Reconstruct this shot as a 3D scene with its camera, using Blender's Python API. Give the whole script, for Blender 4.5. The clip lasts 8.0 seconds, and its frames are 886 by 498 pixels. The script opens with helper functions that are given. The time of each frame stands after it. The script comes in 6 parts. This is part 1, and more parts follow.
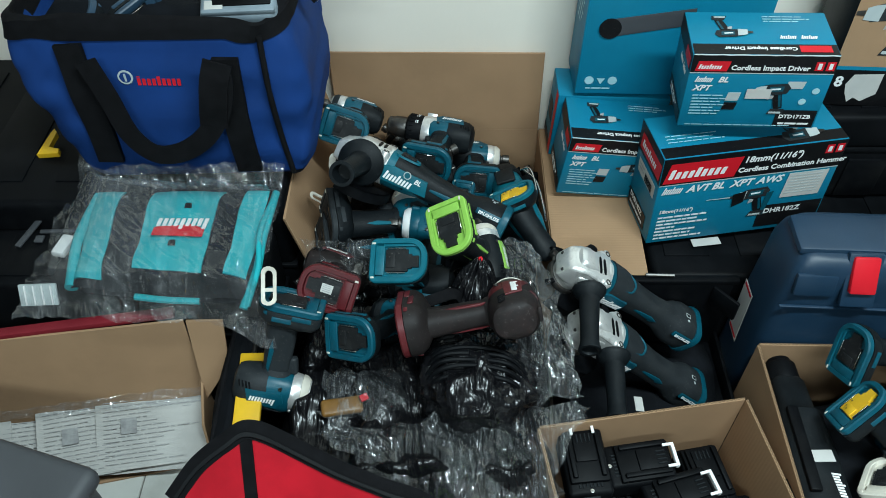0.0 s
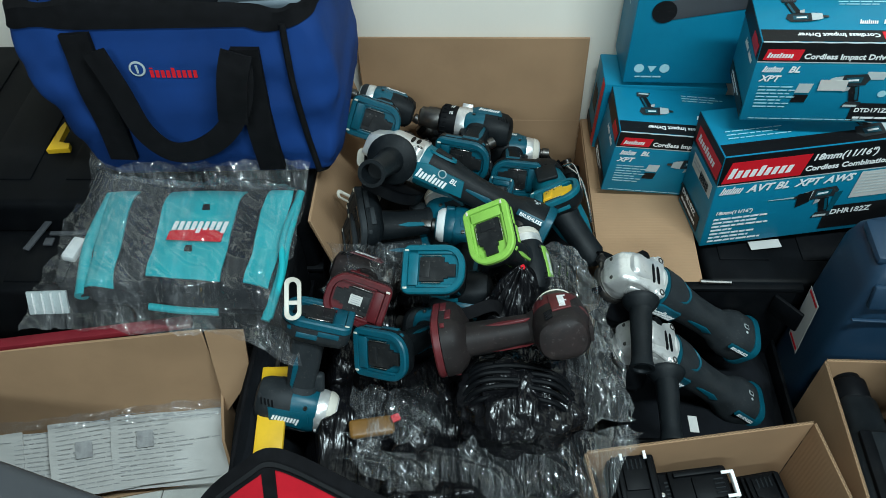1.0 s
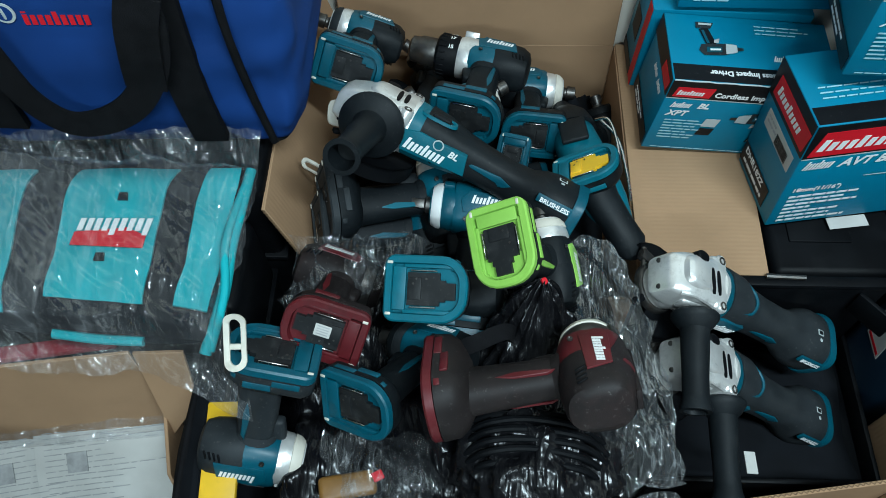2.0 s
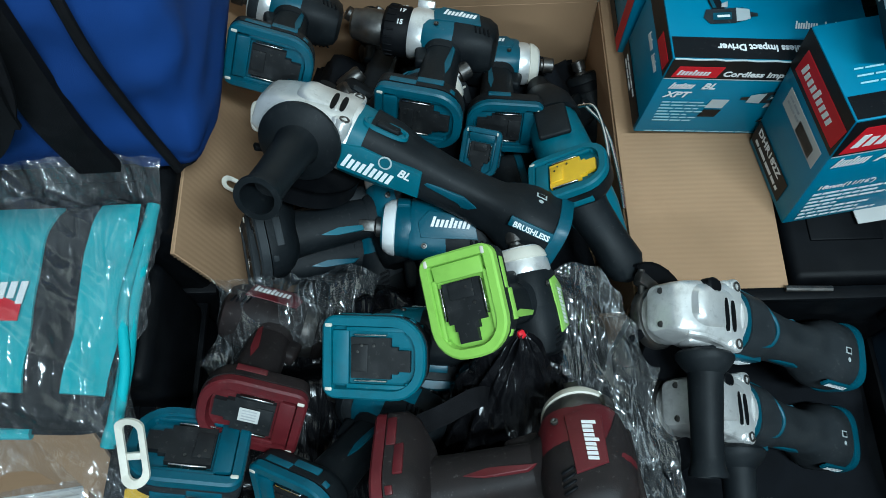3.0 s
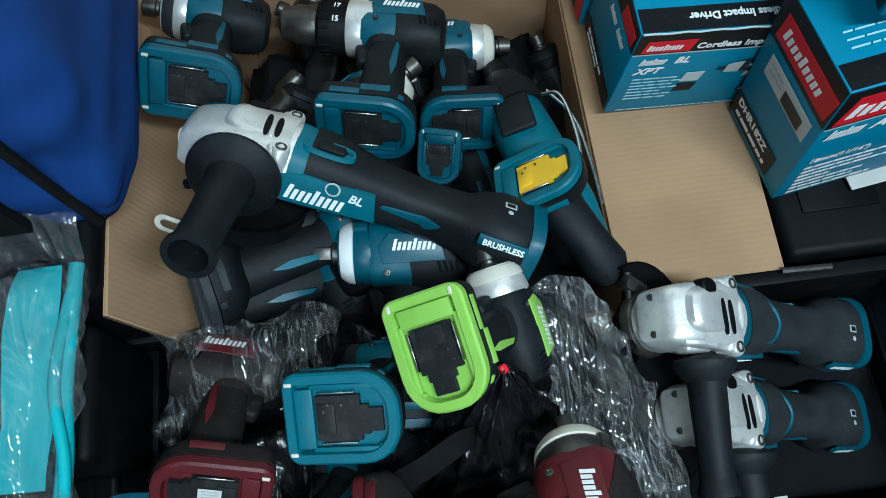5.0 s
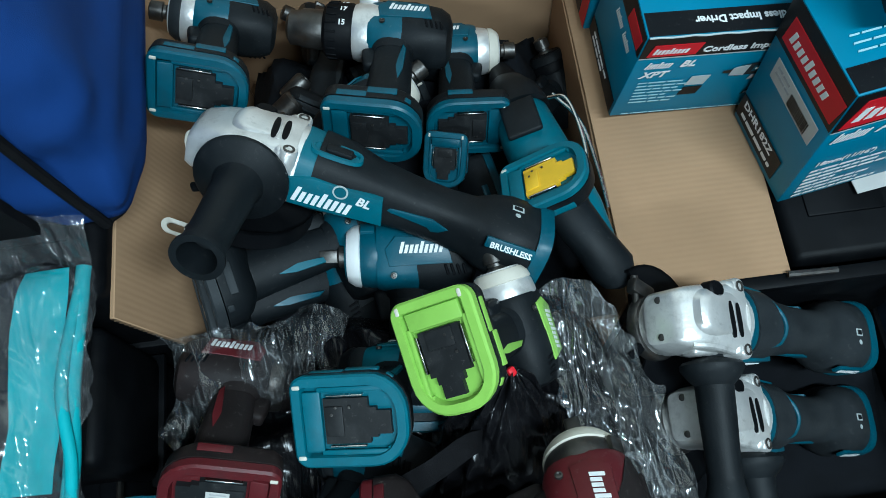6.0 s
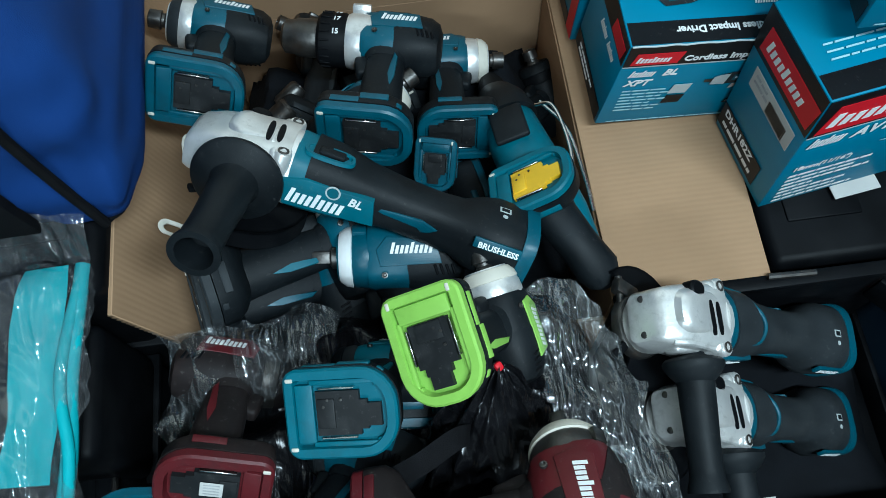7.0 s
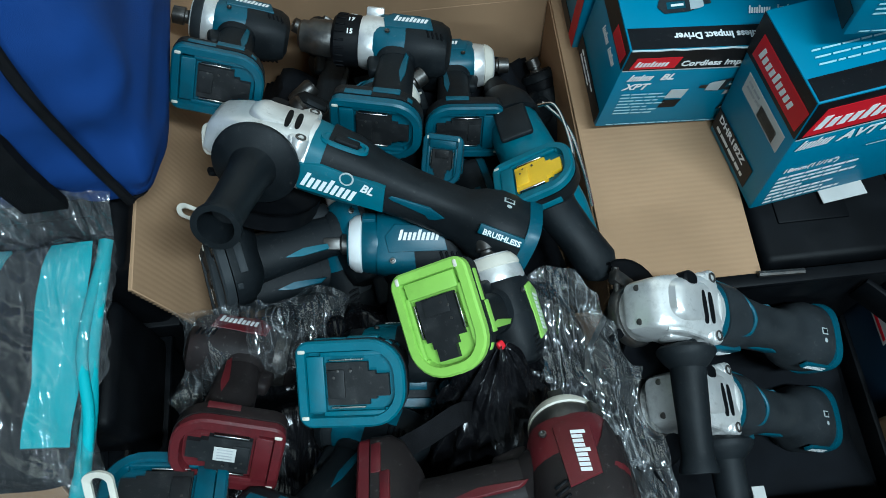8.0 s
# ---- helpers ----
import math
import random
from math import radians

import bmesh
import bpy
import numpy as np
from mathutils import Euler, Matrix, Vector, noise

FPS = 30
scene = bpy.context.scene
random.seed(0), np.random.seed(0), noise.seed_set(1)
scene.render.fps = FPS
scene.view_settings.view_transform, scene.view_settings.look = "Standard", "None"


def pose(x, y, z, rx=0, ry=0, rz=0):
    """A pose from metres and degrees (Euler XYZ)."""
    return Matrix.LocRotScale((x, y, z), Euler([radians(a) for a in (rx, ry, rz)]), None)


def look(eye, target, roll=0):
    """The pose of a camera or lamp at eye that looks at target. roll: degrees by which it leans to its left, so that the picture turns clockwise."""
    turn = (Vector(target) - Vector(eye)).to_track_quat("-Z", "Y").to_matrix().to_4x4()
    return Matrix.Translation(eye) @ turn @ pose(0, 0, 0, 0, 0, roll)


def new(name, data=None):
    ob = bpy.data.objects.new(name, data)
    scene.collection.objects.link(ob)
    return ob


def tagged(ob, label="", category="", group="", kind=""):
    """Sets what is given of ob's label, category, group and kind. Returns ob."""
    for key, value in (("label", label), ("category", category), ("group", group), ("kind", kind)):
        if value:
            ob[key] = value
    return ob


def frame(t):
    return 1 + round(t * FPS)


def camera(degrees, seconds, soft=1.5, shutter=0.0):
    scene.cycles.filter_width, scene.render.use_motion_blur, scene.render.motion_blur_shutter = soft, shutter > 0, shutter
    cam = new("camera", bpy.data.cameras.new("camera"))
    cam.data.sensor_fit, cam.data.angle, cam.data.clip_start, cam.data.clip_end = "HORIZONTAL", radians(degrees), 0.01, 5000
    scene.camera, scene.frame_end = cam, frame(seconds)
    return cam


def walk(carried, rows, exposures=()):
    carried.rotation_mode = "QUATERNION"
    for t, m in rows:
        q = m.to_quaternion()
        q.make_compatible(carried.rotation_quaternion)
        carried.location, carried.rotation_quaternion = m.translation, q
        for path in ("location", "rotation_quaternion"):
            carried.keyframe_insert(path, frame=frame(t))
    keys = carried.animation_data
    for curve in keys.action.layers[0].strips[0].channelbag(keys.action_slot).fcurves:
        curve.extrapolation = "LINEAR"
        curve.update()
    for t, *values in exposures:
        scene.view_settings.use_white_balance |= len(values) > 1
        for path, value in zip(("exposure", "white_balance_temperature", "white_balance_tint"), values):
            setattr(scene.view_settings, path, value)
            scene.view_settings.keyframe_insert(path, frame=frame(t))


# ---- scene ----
cam = camera(59.1, 8.0, 0.9)
PATH = [
    (0, (0.021, 0.026, 1.445), (-0.006, 1.362, -0.044), -0.8),
    (0.5, (0.006, 0.044, 1.435), (-0.014, 1.38, -0.053), -0.0),
    (1, (-0.006, 0.135, 1.392), (-0.091, 1.427, -0.132), -2.5),
    (1.2, (-0.011, 0.197, 1.368), (-0.123, 1.44, -0.195), -3.5),
    (2.3, (-0.015, 0.555, 1.22), (-0.091, 1.498, -0.542), -3.2),
    (2.5, (-0.011, 0.597, 1.202), (-0.087, 1.505, -0.579), -4.1),
    (3, (0.015, 0.682, 1.154), (-0.04, 1.505, -0.668), -5.1),
    (3.5, (0.026, 0.737, 1.129), (-0.017, 1.497, -0.72), -6.3),
    (4, (0.027, 0.764, 1.115), (-0.004, 1.483, -0.751), -8.8),
    (4.5, (0.032, 0.779, 1.107), (0.02, 1.488, -0.763), -8.4),
    (6, (0.023, 0.777, 1.103), (0.021, 1.501, -0.761), -7.6),
    (6.5, (0.019, 0.77, 1.109), (0.02, 1.512, -0.749), -7.4),
    (7, (0.024, 0.753, 1.118), (0.046, 1.515, -0.732), -5.8),
    (7.5, (0.024, 0.742, 1.122), (0.036, 1.522, -0.72), -6.3),
    (8, (0.008, 0.704, 1.138), (0.049, 1.521, -0.686), -3.4),
]
walk(cam, [(t, look(eye, target, roll)) for t, eye, target, roll in PATH],
     exposures=[(0, -0.05, 6800, 10), (1.0, -0.05, 6750, 10), (2.5, -0.03, 6350, 10), (4.5, -0.02, 6250, 10), (8, 0.04, 6200, 10)])

# ---- world and light ----
world = bpy.data.worlds.new("world")
scene.world = world
world.use_nodes = True
world.node_tree.nodes["Background"].inputs[0].default_value = (0.75, 0.85, 1.0, 1)
world.node_tree.nodes["Background"].inputs[1].default_value = 0.003
scene.view_settings.exposure = 0.0


def ceiling_lamp(x, y, z, sx, sy, watts, tint):
    data = bpy.data.lights.new("unseen_ceiling_light", "AREA")
    data.shape, data.size, data.size_y, data.energy, data.color = "RECTANGLE", sx, sy, watts, tint
    ob = new("unseen_ceiling_light", data)
    ob.matrix_world = pose(x, y, z)
    return ob


ceiling_lamp(0.8, 0.05, 2.72, 1.2, 0.14, 84, (0.75, 0.97, 1.06))
# Fill lamp, added out of view to brighten the upright front faces.
ceiling_lamp(-0.4, -1.6, 2.72, 1.2, 0.14, 58, (0.75, 0.97, 1.06))


# ---- materials ----
def mat(name, colour, rough=0.5, metal=0.0, vary=0.12, scale=30.0, bump=0.1, bump_scale=200.0, coat=0.0, spec=0.5, stain=None, stain_scale=6.0, stain_amount=0.3, dust=0.0):
    """A surface with two scales of colour variation and a fine relief."""
    m = bpy.data.materials.new(name)
    m.use_nodes = True
    n, l = m.node_tree.nodes, m.node_tree.links
    b = n["Principled BSDF"]
    b.inputs["Roughness"].default_value = rough
    b.inputs["Metallic"].default_value = metal
    b.inputs["Coat Weight"].default_value = coat
    b.inputs["Specular IOR Level"].default_value = spec
    tc = n.new("ShaderNodeTexCoord")
    big = n.new("ShaderNodeTexNoise")
    big.inputs["Scale"].default_value, big.inputs["Detail"].default_value = scale, 6.0
    l.new(tc.outputs["Object"], big.inputs["Vector"])
    ramp = n.new("ShaderNodeValToRGB")
    lo = [max(0.0, c * (1 - vary)) for c in colour]
    hi = [min(1.0, c * (1 + vary)) for c in colour]
    ramp.color_ramp.elements[0].color, ramp.color_ramp.elements[1].color = (*lo, 1), (*hi, 1)
    ramp.color_ramp.elements[0].position, ramp.color_ramp.elements[1].position = 0.3, 0.7
    l.new(big.outputs["Fac"], ramp.inputs["Fac"])
    out = ramp.outputs["Color"]
    if stain:
        st = n.new("ShaderNodeTexNoise")
        st.inputs["Scale"].default_value, st.inputs["Detail"].default_value, st.inputs["Roughness"].default_value = stain_scale, 8.0, 0.7
        l.new(tc.outputs["Object"], st.inputs["Vector"])
        sr = n.new("ShaderNodeMapRange")
        sr.inputs["From Min"].default_value, sr.inputs["From Max"].default_value, sr.inputs["To Max"].default_value = 0.52, 0.72, stain_amount
        l.new(st.outputs["Fac"], sr.inputs["Value"])
        mx = n.new("ShaderNodeMixRGB")
        mx.inputs["Color2"].default_value = (*stain, 1)
        l.new(sr.outputs["Result"], mx.inputs["Fac"])
        l.new(out, mx.inputs["Color1"])
        out = mx.outputs["Color"]
    if dust:
        sp = n.new("ShaderNodeTexNoise")
        sp.inputs["Scale"].default_value, sp.inputs["Detail"].default_value, sp.inputs["Roughness"].default_value = 190.0, 5.0, 0.75
        l.new(tc.outputs["Object"], sp.inputs["Vector"])
        dr = n.new("ShaderNodeMapRange")
        dr.inputs["From Min"].default_value, dr.inputs["From Max"].default_value, dr.inputs["To Max"].default_value = 0.6, 0.78, dust
        l.new(sp.outputs["Fac"], dr.inputs["Value"])
        dm = n.new("ShaderNodeMixRGB")
        dm.inputs["Color2"].default_value = (0.3, 0.29, 0.27, 1)
        l.new(dr.outputs["Result"], dm.inputs["Fac"])
        l.new(out, dm.inputs["Color1"])
        out = dm.outputs["Color"]
    l.new(out, b.inputs["Base Color"])
    rr = n.new("ShaderNodeMapRange")
    rr.inputs["To Min"].default_value, rr.inputs["To Max"].default_value = max(0.02, rough - 0.1), min(1.0, rough + 0.1)
    l.new(big.outputs["Fac"], rr.inputs["Value"])
    l.new(rr.outputs["Result"], b.inputs["Roughness"])
    if bump:
        fine = n.new("ShaderNodeTexNoise")
        fine.inputs["Scale"].default_value, fine.inputs["Detail"].default_value = bump_scale, 3.0
        l.new(tc.outputs["Object"], fine.inputs["Vector"])
        bp = n.new("ShaderNodeBump")
        bp.inputs["Strength"].default_value, bp.inputs["Distance"].default_value = bump, 0.002
        l.new(fine.outputs["Fac"], bp.inputs["Height"])
        l.new(bp.outputs["Normal"], b.inputs["Normal"])
    return m


def film(name, colour, clear, rough, scale, strength, milk=0.02, crease=0.3):
    """Thin crumpled plastic film: flat facets that meet in creases; clear: lets the light through but for its gloss and its whitened creases."""
    m = bpy.data.materials.new(name)
    m.use_nodes = True
    n, l = m.node_tree.nodes, m.node_tree.links
    b = n["Principled BSDF"]
    b.inputs["Base Color"].default_value = (*colour, 1)
    b.inputs["Roughness"].default_value = rough
    b.inputs["Specular IOR Level"].default_value = 0.4
    tc = n.new("ShaderNodeTexCoord")
    mp = n.new("ShaderNodeMapping")
    mp.inputs["Rotation"].default_value, mp.inputs["Scale"].default_value = (0, 0, 0.75), (2.6, 0.5, 1.1)
    l.new(tc.outputs["Object"], mp.inputs["Vector"])
    bend = n.new("ShaderNodeTexNoise")
    bend.inputs["Scale"].default_value, bend.inputs["Detail"].default_value = scale * 0.6, 3.0
    l.new(mp.outputs["Vector"], bend.inputs["Vector"])
    warp = n.new("ShaderNodeMixRGB")
    warp.blend_type = "LINEAR_LIGHT"
    warp.inputs["Fac"].default_value = 0.1
    l.new(mp.outputs["Vector"], warp.inputs["Color1"])
    l.new(bend.outputs["Color"], warp.inputs["Color2"])

    def cells(feature, factor):
        v = n.new("ShaderNodeTexVoronoi")
        v.feature = feature
        v.inputs["Scale"].default_value = scale * factor
        l.new(warp.outputs[0], v.inputs["Vector"])
        return v.outputs["Distance"]

    def blend(first, second, weight):
        add = n.new("ShaderNodeMath")
        add.operation = "MULTIPLY_ADD"
        add.inputs[1].default_value = weight
        l.new(second, add.inputs[0])
        l.new(first, add.inputs[2])
        return add.outputs[0]

    height = blend(cells("F1", 1.0), cells("F1", 2.7), 0.38)
    bp = n.new("ShaderNodeBump")
    bp.inputs["Strength"].default_value, bp.inputs["Distance"].default_value = strength, 0.011
    l.new(height, bp.inputs["Height"])
    l.new(bp.outputs["Normal"], b.inputs["Normal"])
    if clear:
        gl = n.new("ShaderNodeBsdfGlossy")
        gl.inputs["Roughness"].default_value = rough
        l.new(bp.outputs["Normal"], gl.inputs["Normal"])
        tr = n.new("ShaderNodeBsdfTransparent")
        tr.inputs["Color"].default_value = (0.95, 0.955, 0.96, 1)
        mix = n.new("ShaderNodeMixShader")
        mix.inputs["Fac"].default_value = 0.1
        l.new(tr.outputs[0], mix.inputs[1])
        l.new(gl.outputs[0], mix.inputs[2])
        # white painted along the creases stands in for glints on the folds
        folds = n.new("ShaderNodeMapRange")
        folds.inputs["From Min"].default_value, folds.inputs["From Max"].default_value = 0.0, 0.05
        folds.inputs["To Min"].default_value, folds.inputs["To Max"].default_value = crease, 0.0
        l.new(cells("DISTANCE_TO_EDGE", 1.6), folds.inputs["Value"])
        where = n.new("ShaderNodeTexNoise")
        where.inputs["Scale"].default_value, where.inputs["Detail"].default_value = scale * 0.45, 4.0
        l.new(mp.outputs["Vector"], where.inputs["Vector"])
        worn = n.new("ShaderNodeMapRange")
        worn.inputs["From Min"].default_value, worn.inputs["From Max"].default_value = 0.42, 0.68
        l.new(where.outputs["Fac"], worn.inputs["Value"])
        white = n.new("ShaderNodeMath")
        white.operation = "MULTIPLY"
        l.new(folds.outputs[0], white.inputs[0])
        l.new(worn.outputs[0], white.inputs[1])
        cloud = n.new("ShaderNodeMath")
        cloud.operation = "MULTIPLY_ADD"
        cloud.inputs[1].default_value = milk * 2.0
        l.new(worn.outputs[0], cloud.inputs[0])
        l.new(white.outputs[0], cloud.inputs[2])
        fac = n.new("ShaderNodeMath")
        fac.inputs[1].default_value = milk
        l.new(cloud.outputs[0], fac.inputs[0])
        haze = n.new("ShaderNodeMixShader")
        l.new(fac.outputs[0], haze.inputs["Fac"])
        l.new(mix.outputs[0], haze.inputs[1])
        l.new(b.outputs[0], haze.inputs[2])
        l.new(haze.outputs[0], n["Material Output"].inputs["Surface"])
    return m


def cardboard(name, colour):
    m = mat(name, colour, 0.8, 0, 0.07, 9, 0.06, 300, spec=0.25, stain=tuple(c * 0.75 for c in colour), stain_scale=5, stain_amount=0.35)
    n, l = m.node_tree.nodes, m.node_tree.links
    b = n["Principled BSDF"]
    tc = n.new("ShaderNodeTexCoord")
    wv = n.new("ShaderNodeTexWave")
    wv.bands_direction = "Y"
    wv.inputs["Scale"].default_value, wv.inputs["Distortion"].default_value = 45, 1.0
    l.new(tc.outputs["Object"], wv.inputs["Vector"])
    bp = n.new("ShaderNodeBump")
    bp.inputs["Strength"].default_value, bp.inputs["Distance"].default_value = 0.16, 0.001
    l.new(wv.outputs["Fac"], bp.inputs["Height"])
    l.new(bp.outputs["Normal"], b.inputs["Normal"])
    return m


# Unseen walls, coloured dark so that they bounce little light back.
FAR_WALL = mat("bounce_cutting_wall", (0.12, 0.12, 0.12), 0.8, 0, 0.05, 4, 0.08, 120)
WALL = mat("wall_paint", (0.9, 0.83, 0.73), 0.7, 0, 0.03, 4, 0.08, 120)
# The ceiling, never in view, is greyed to lower the ambient light.
CEIL = mat("dimmed_ceiling", (0.4, 0.4, 0.4), 0.8, 0, 0.02, 4, 0.05, 120)
TILE = mat("floor_tile_glaze", (0.62, 0.62, 0.58), 0.3, 0, 0.06, 12, 0.03, 80, stain=(0.3, 0.29, 0.26), stain_scale=7, stain_amount=0.4)
GROUT = mat("grout", (0.2, 0.19, 0.17), 0.9)
CARD = cardboard("cardboard", (0.37, 0.22, 0.125))
CARD_IN = cardboard("cardboard_inside", (0.375, 0.225, 0.128))
# Dark brown that paints the shade inside the board's flutes.
FLUTE_SHADE = mat("flute_shade", (0.16, 0.095, 0.05), 0.9, 0, 0.3, 350, 0.4, 500)
# Teal lowered in tone to carry the shade on the tools at the back.
TEAL = mat("teal_plastic", (0.0, 0.072, 0.108), 0.38, 0, 0.14, 25, 0.06, 600, spec=0.35, stain=(0.012, 0.022, 0.026), stain_scale=18, stain_amount=0.5, dust=0.2)
BRIGHT_TEAL = mat("bright_teal_plastic", (0.0, 0.112, 0.155), 0.45, 0, 0.12, 25, 0.06, 600, spec=0.25, stain=(0.02, 0.05, 0.055), stain_scale=18, stain_amount=0.4, dust=0.22)
BLACK = mat("black_rubber", (0.0055, 0.0077, 0.0095), 0.55, 0, 0.25, 30, 0.12, 900, spec=0.2, stain=(0.022, 0.024, 0.025), stain_scale=14, stain_amount=0.4, dust=0.12)
GREY_RUBBER = mat("grey_rubber", (0.02, 0.024, 0.027), 0.55, 0, 0.2, 30, 0.12, 900, spec=0.2, stain=(0.05, 0.05, 0.048), stain_scale=14, stain_amount=0.3, dust=0.3)
GLOSS_BLACK = mat("black_plastic", (0.0035, 0.004, 0.005), 0.5, 0, 0.3, 20, 0.05, 500, spec=0.09, stain=(0.018, 0.018, 0.018), stain_scale=9, stain_amount=0.3)
DARKRED = mat("dark_red_plastic", (0.095, 0.009, 0.012), 0.42, 0, 0.2, 25, 0.06, 600, spec=0.35, stain=(0.02, 0.012, 0.012), stain_scale=14, stain_amount=0.65, dust=0.25)
BROWN_RUBBER = mat("brown_black_rubber", (0.014, 0.0105, 0.0105), 0.55, 0, 0.25, 30, 0.12, 900, spec=0.2, stain=(0.04, 0.022, 0.02), stain_scale=12, stain_amount=0.45, dust=0.3)
GREEN = mat("lime_plastic", (0.25, 0.5, 0.085), 0.42, 0, 0.08, 25, 0.05, 600, spec=0.3, stain=(0.12, 0.26, 0.03), stain_scale=16, stain_amount=0.3, dust=0.15)
YELLOW = mat("yellow_plastic", (0.78, 0.45, 0.02), 0.45, 0, 0.1, 25, 0.05, 600, stain=(0.4, 0.22, 0.02), stain_scale=16, stain_amount=0.3)
# The strong stain is grime and also paints in the casting's dark cavities.
SILVER = mat("cast_aluminium", (0.76, 0.75, 0.73), 0.34, 0.6, 0.12, 40, 0.12, 300, stain=(0.26, 0.25, 0.23), stain_scale=24, stain_amount=0.6, dust=0.3)
STEEL = mat("dark_steel", (0.1, 0.095, 0.09), 0.4, 0.9, 0.3, 60, 0.1, 400, stain=(0.12, 0.06, 0.03), stain_scale=40, stain_amount=0.4)
CHROME = mat("bright_steel", (0.7, 0.69, 0.66), 0.25, 1.0, 0.1, 60, 0.03, 400)
CREAM = mat("cream_plastic", (0.62, 0.58, 0.5), 0.45, 0, 0.1, 30, 0.05, 400, stain=(0.3, 0.26, 0.2), stain_scale=25, stain_amount=0.4)
WHITE = mat("white_print", (0.8, 0.8, 0.79), 0.5, 0, 0.05, 50, 0)
BLUE_CLOTH = mat("blue_woven_nylon", (0.006, 0.038, 0.165), 0.75, 0, 0.14, 14, 0.3, 1500, spec=0.15)
WEB = mat("black_webbing", (0.006, 0.006, 0.007), 0.85, 0, 0.3, 60, 0.4, 900, spec=0.1)
TEAL_CLOTH = mat("teal_nylon", (0.006, 0.36, 0.4), 0.65, 0, 0.1, 20, 0.2, 1200, spec=0.2, stain=(0.01, 0.24, 0.27), stain_scale=9, stain_amount=0.3)
DARK_CLOTH = mat("black_nylon", (0.006, 0.007, 0.009), 0.85, 0, 0.25, 30, 0.25, 1200, spec=0.1)
RED_CLOTH = mat("red_nylon", (0.45, 0.008, 0.018), 0.7, 0, 0.15, 12, 0.25, 1300, spec=0.15, stain=(0.22, 0.004, 0.01), stain_scale=7, stain_amount=0.4)
BOX_TEAL = mat("teal_printed_card", (0.0, 0.19, 0.315), 0.42, 0, 0.06, 8, 0.04, 120, spec=0.22, stain=(0.0, 0.12, 0.21), stain_scale=6, stain_amount=0.35)
BOX_BLACK = mat("black_printed_card", (0.007, 0.007, 0.008), 0.42, 0, 0.2, 8, 0.04, 120, spec=0.2, stain=(0.03, 0.03, 0.03), stain_scale=20, stain_amount=0.25, dust=0.15)
BOX_RED = mat("red_print", (0.62, 0.012, 0.022), 0.45, 0, 0.06, 20, 0, spec=0.2)
DULL_RED = mat("dull_red_board", (0.2, 0.014, 0.022), 0.6, 0, 0.15, 12, 0.05, 200, spec=0.2, stain=(0.1, 0.01, 0.014), stain_scale=8, stain_amount=0.5)
BOX_GREY = mat("pale_grey_print", (0.45, 0.5, 0.5), 0.45, 0, 0.06, 20, 0)
PALE_TEAL = mat("pale_teal_print", (0.35, 0.6, 0.65), 0.45, 0, 0.06, 20, 0)
PAPER = mat("paper", (0.52, 0.51, 0.485), 0.8, 0, 0.06, 25, 0.05, 150, stain=(0.4, 0.39, 0.37), stain_scale=9, stain_amount=0.3)
INK = mat("grey_ink", (0.36, 0.36, 0.36), 0.7, 0, 0.2, 80, 0)
NAVY = mat("navy_plastic", (0.007, 0.03, 0.062), 0.48, 0, 0.1, 10, 0.1, 700, stain=(0.03, 0.055, 0.09), stain_scale=8, stain_amount=0.3, dust=0.12)
GREY_PLASTIC = mat("dark_grey_plastic", (0.055, 0.058, 0.065), 0.5, 0, 0.12, 8, 0.08, 700)
CLEAR = film("clear_film", (0.75, 0.78, 0.8), True, 0.1, 15, 0.9, 0.014, 0.2)
WRAP = film("wrapping_film", (0.8, 0.82, 0.84), True, 0.12, 12, 0.8, 0.03, 0.12)
BLACK_FILM = film("black_film", (0.005, 0.005, 0.006), False, 0.24, 13, 0.5)


# ---- mesh helpers ----
def mesh_from(name, bm, material, angle=38):
    bmesh.ops.recalc_face_normals(bm, faces=bm.faces[:])
    me = bpy.data.meshes.new(name)
    bm.to_mesh(me)
    bm.free()
    for p in me.polygons:
        p.use_smooth = True
    me.set_sharp_from_angle(angle=radians(angle))
    me.materials.append(material)
    return me


def part(name, bm, material, parent=None, label="", angle=38):
    """Links a bmesh as one mesh object, under a thing or a part."""
    ob = new(name, mesh_from(name, bm, material, angle))
    if parent:
        ob.parent = parent
    return tagged(ob, label)


def thing(name, m, label, category, group=""):
    """An Empty at a thing's base, which parents its parts."""
    ob = new(name)
    ob.empty_display_size = 0.02
    ob.matrix_world = m
    return tagged(ob, label, category, group)


def rbox(size, loc=(0, 0, 0), rot=(0, 0, 0), r=0.003, seg=2, bm=None):
    """A box with rounded edges."""
    bm = bm or bmesh.new()
    made = bmesh.ops.create_cube(bm, size=1.0)["verts"]
    bmesh.ops.scale(bm, vec=size, verts=made)
    if r:
        edges = list({e for v in made for e in v.link_edges})
        made = [v for v in bmesh.ops.bevel(bm, geom=edges, offset=min(r, min(size) * 0.45), segments=seg, profile=0.5, affect="EDGES")["verts"]]
    m = pose(*loc, *rot)
    bmesh.ops.transform(bm, matrix=m, verts=list({v for v in made}))
    return bm


def loft(rings, cap=True, bm=None, closed=True):
    """Skins a row of rings of equal count."""
    bm = bm or bmesh.new()
    rows = [[bm.verts.new(p) for p in ring] for ring in rings]
    n = len(rows[0])
    for a, b in zip(rows, rows[1:]):
        for i in range(n if closed else n - 1):
            j = (i + 1) % n
            bm.faces.new((a[i], a[j], b[j], b[i]))
    if cap and closed:
        bm.faces.new(rows[0][::-1])
        bm.faces.new(rows[-1])
    return bm


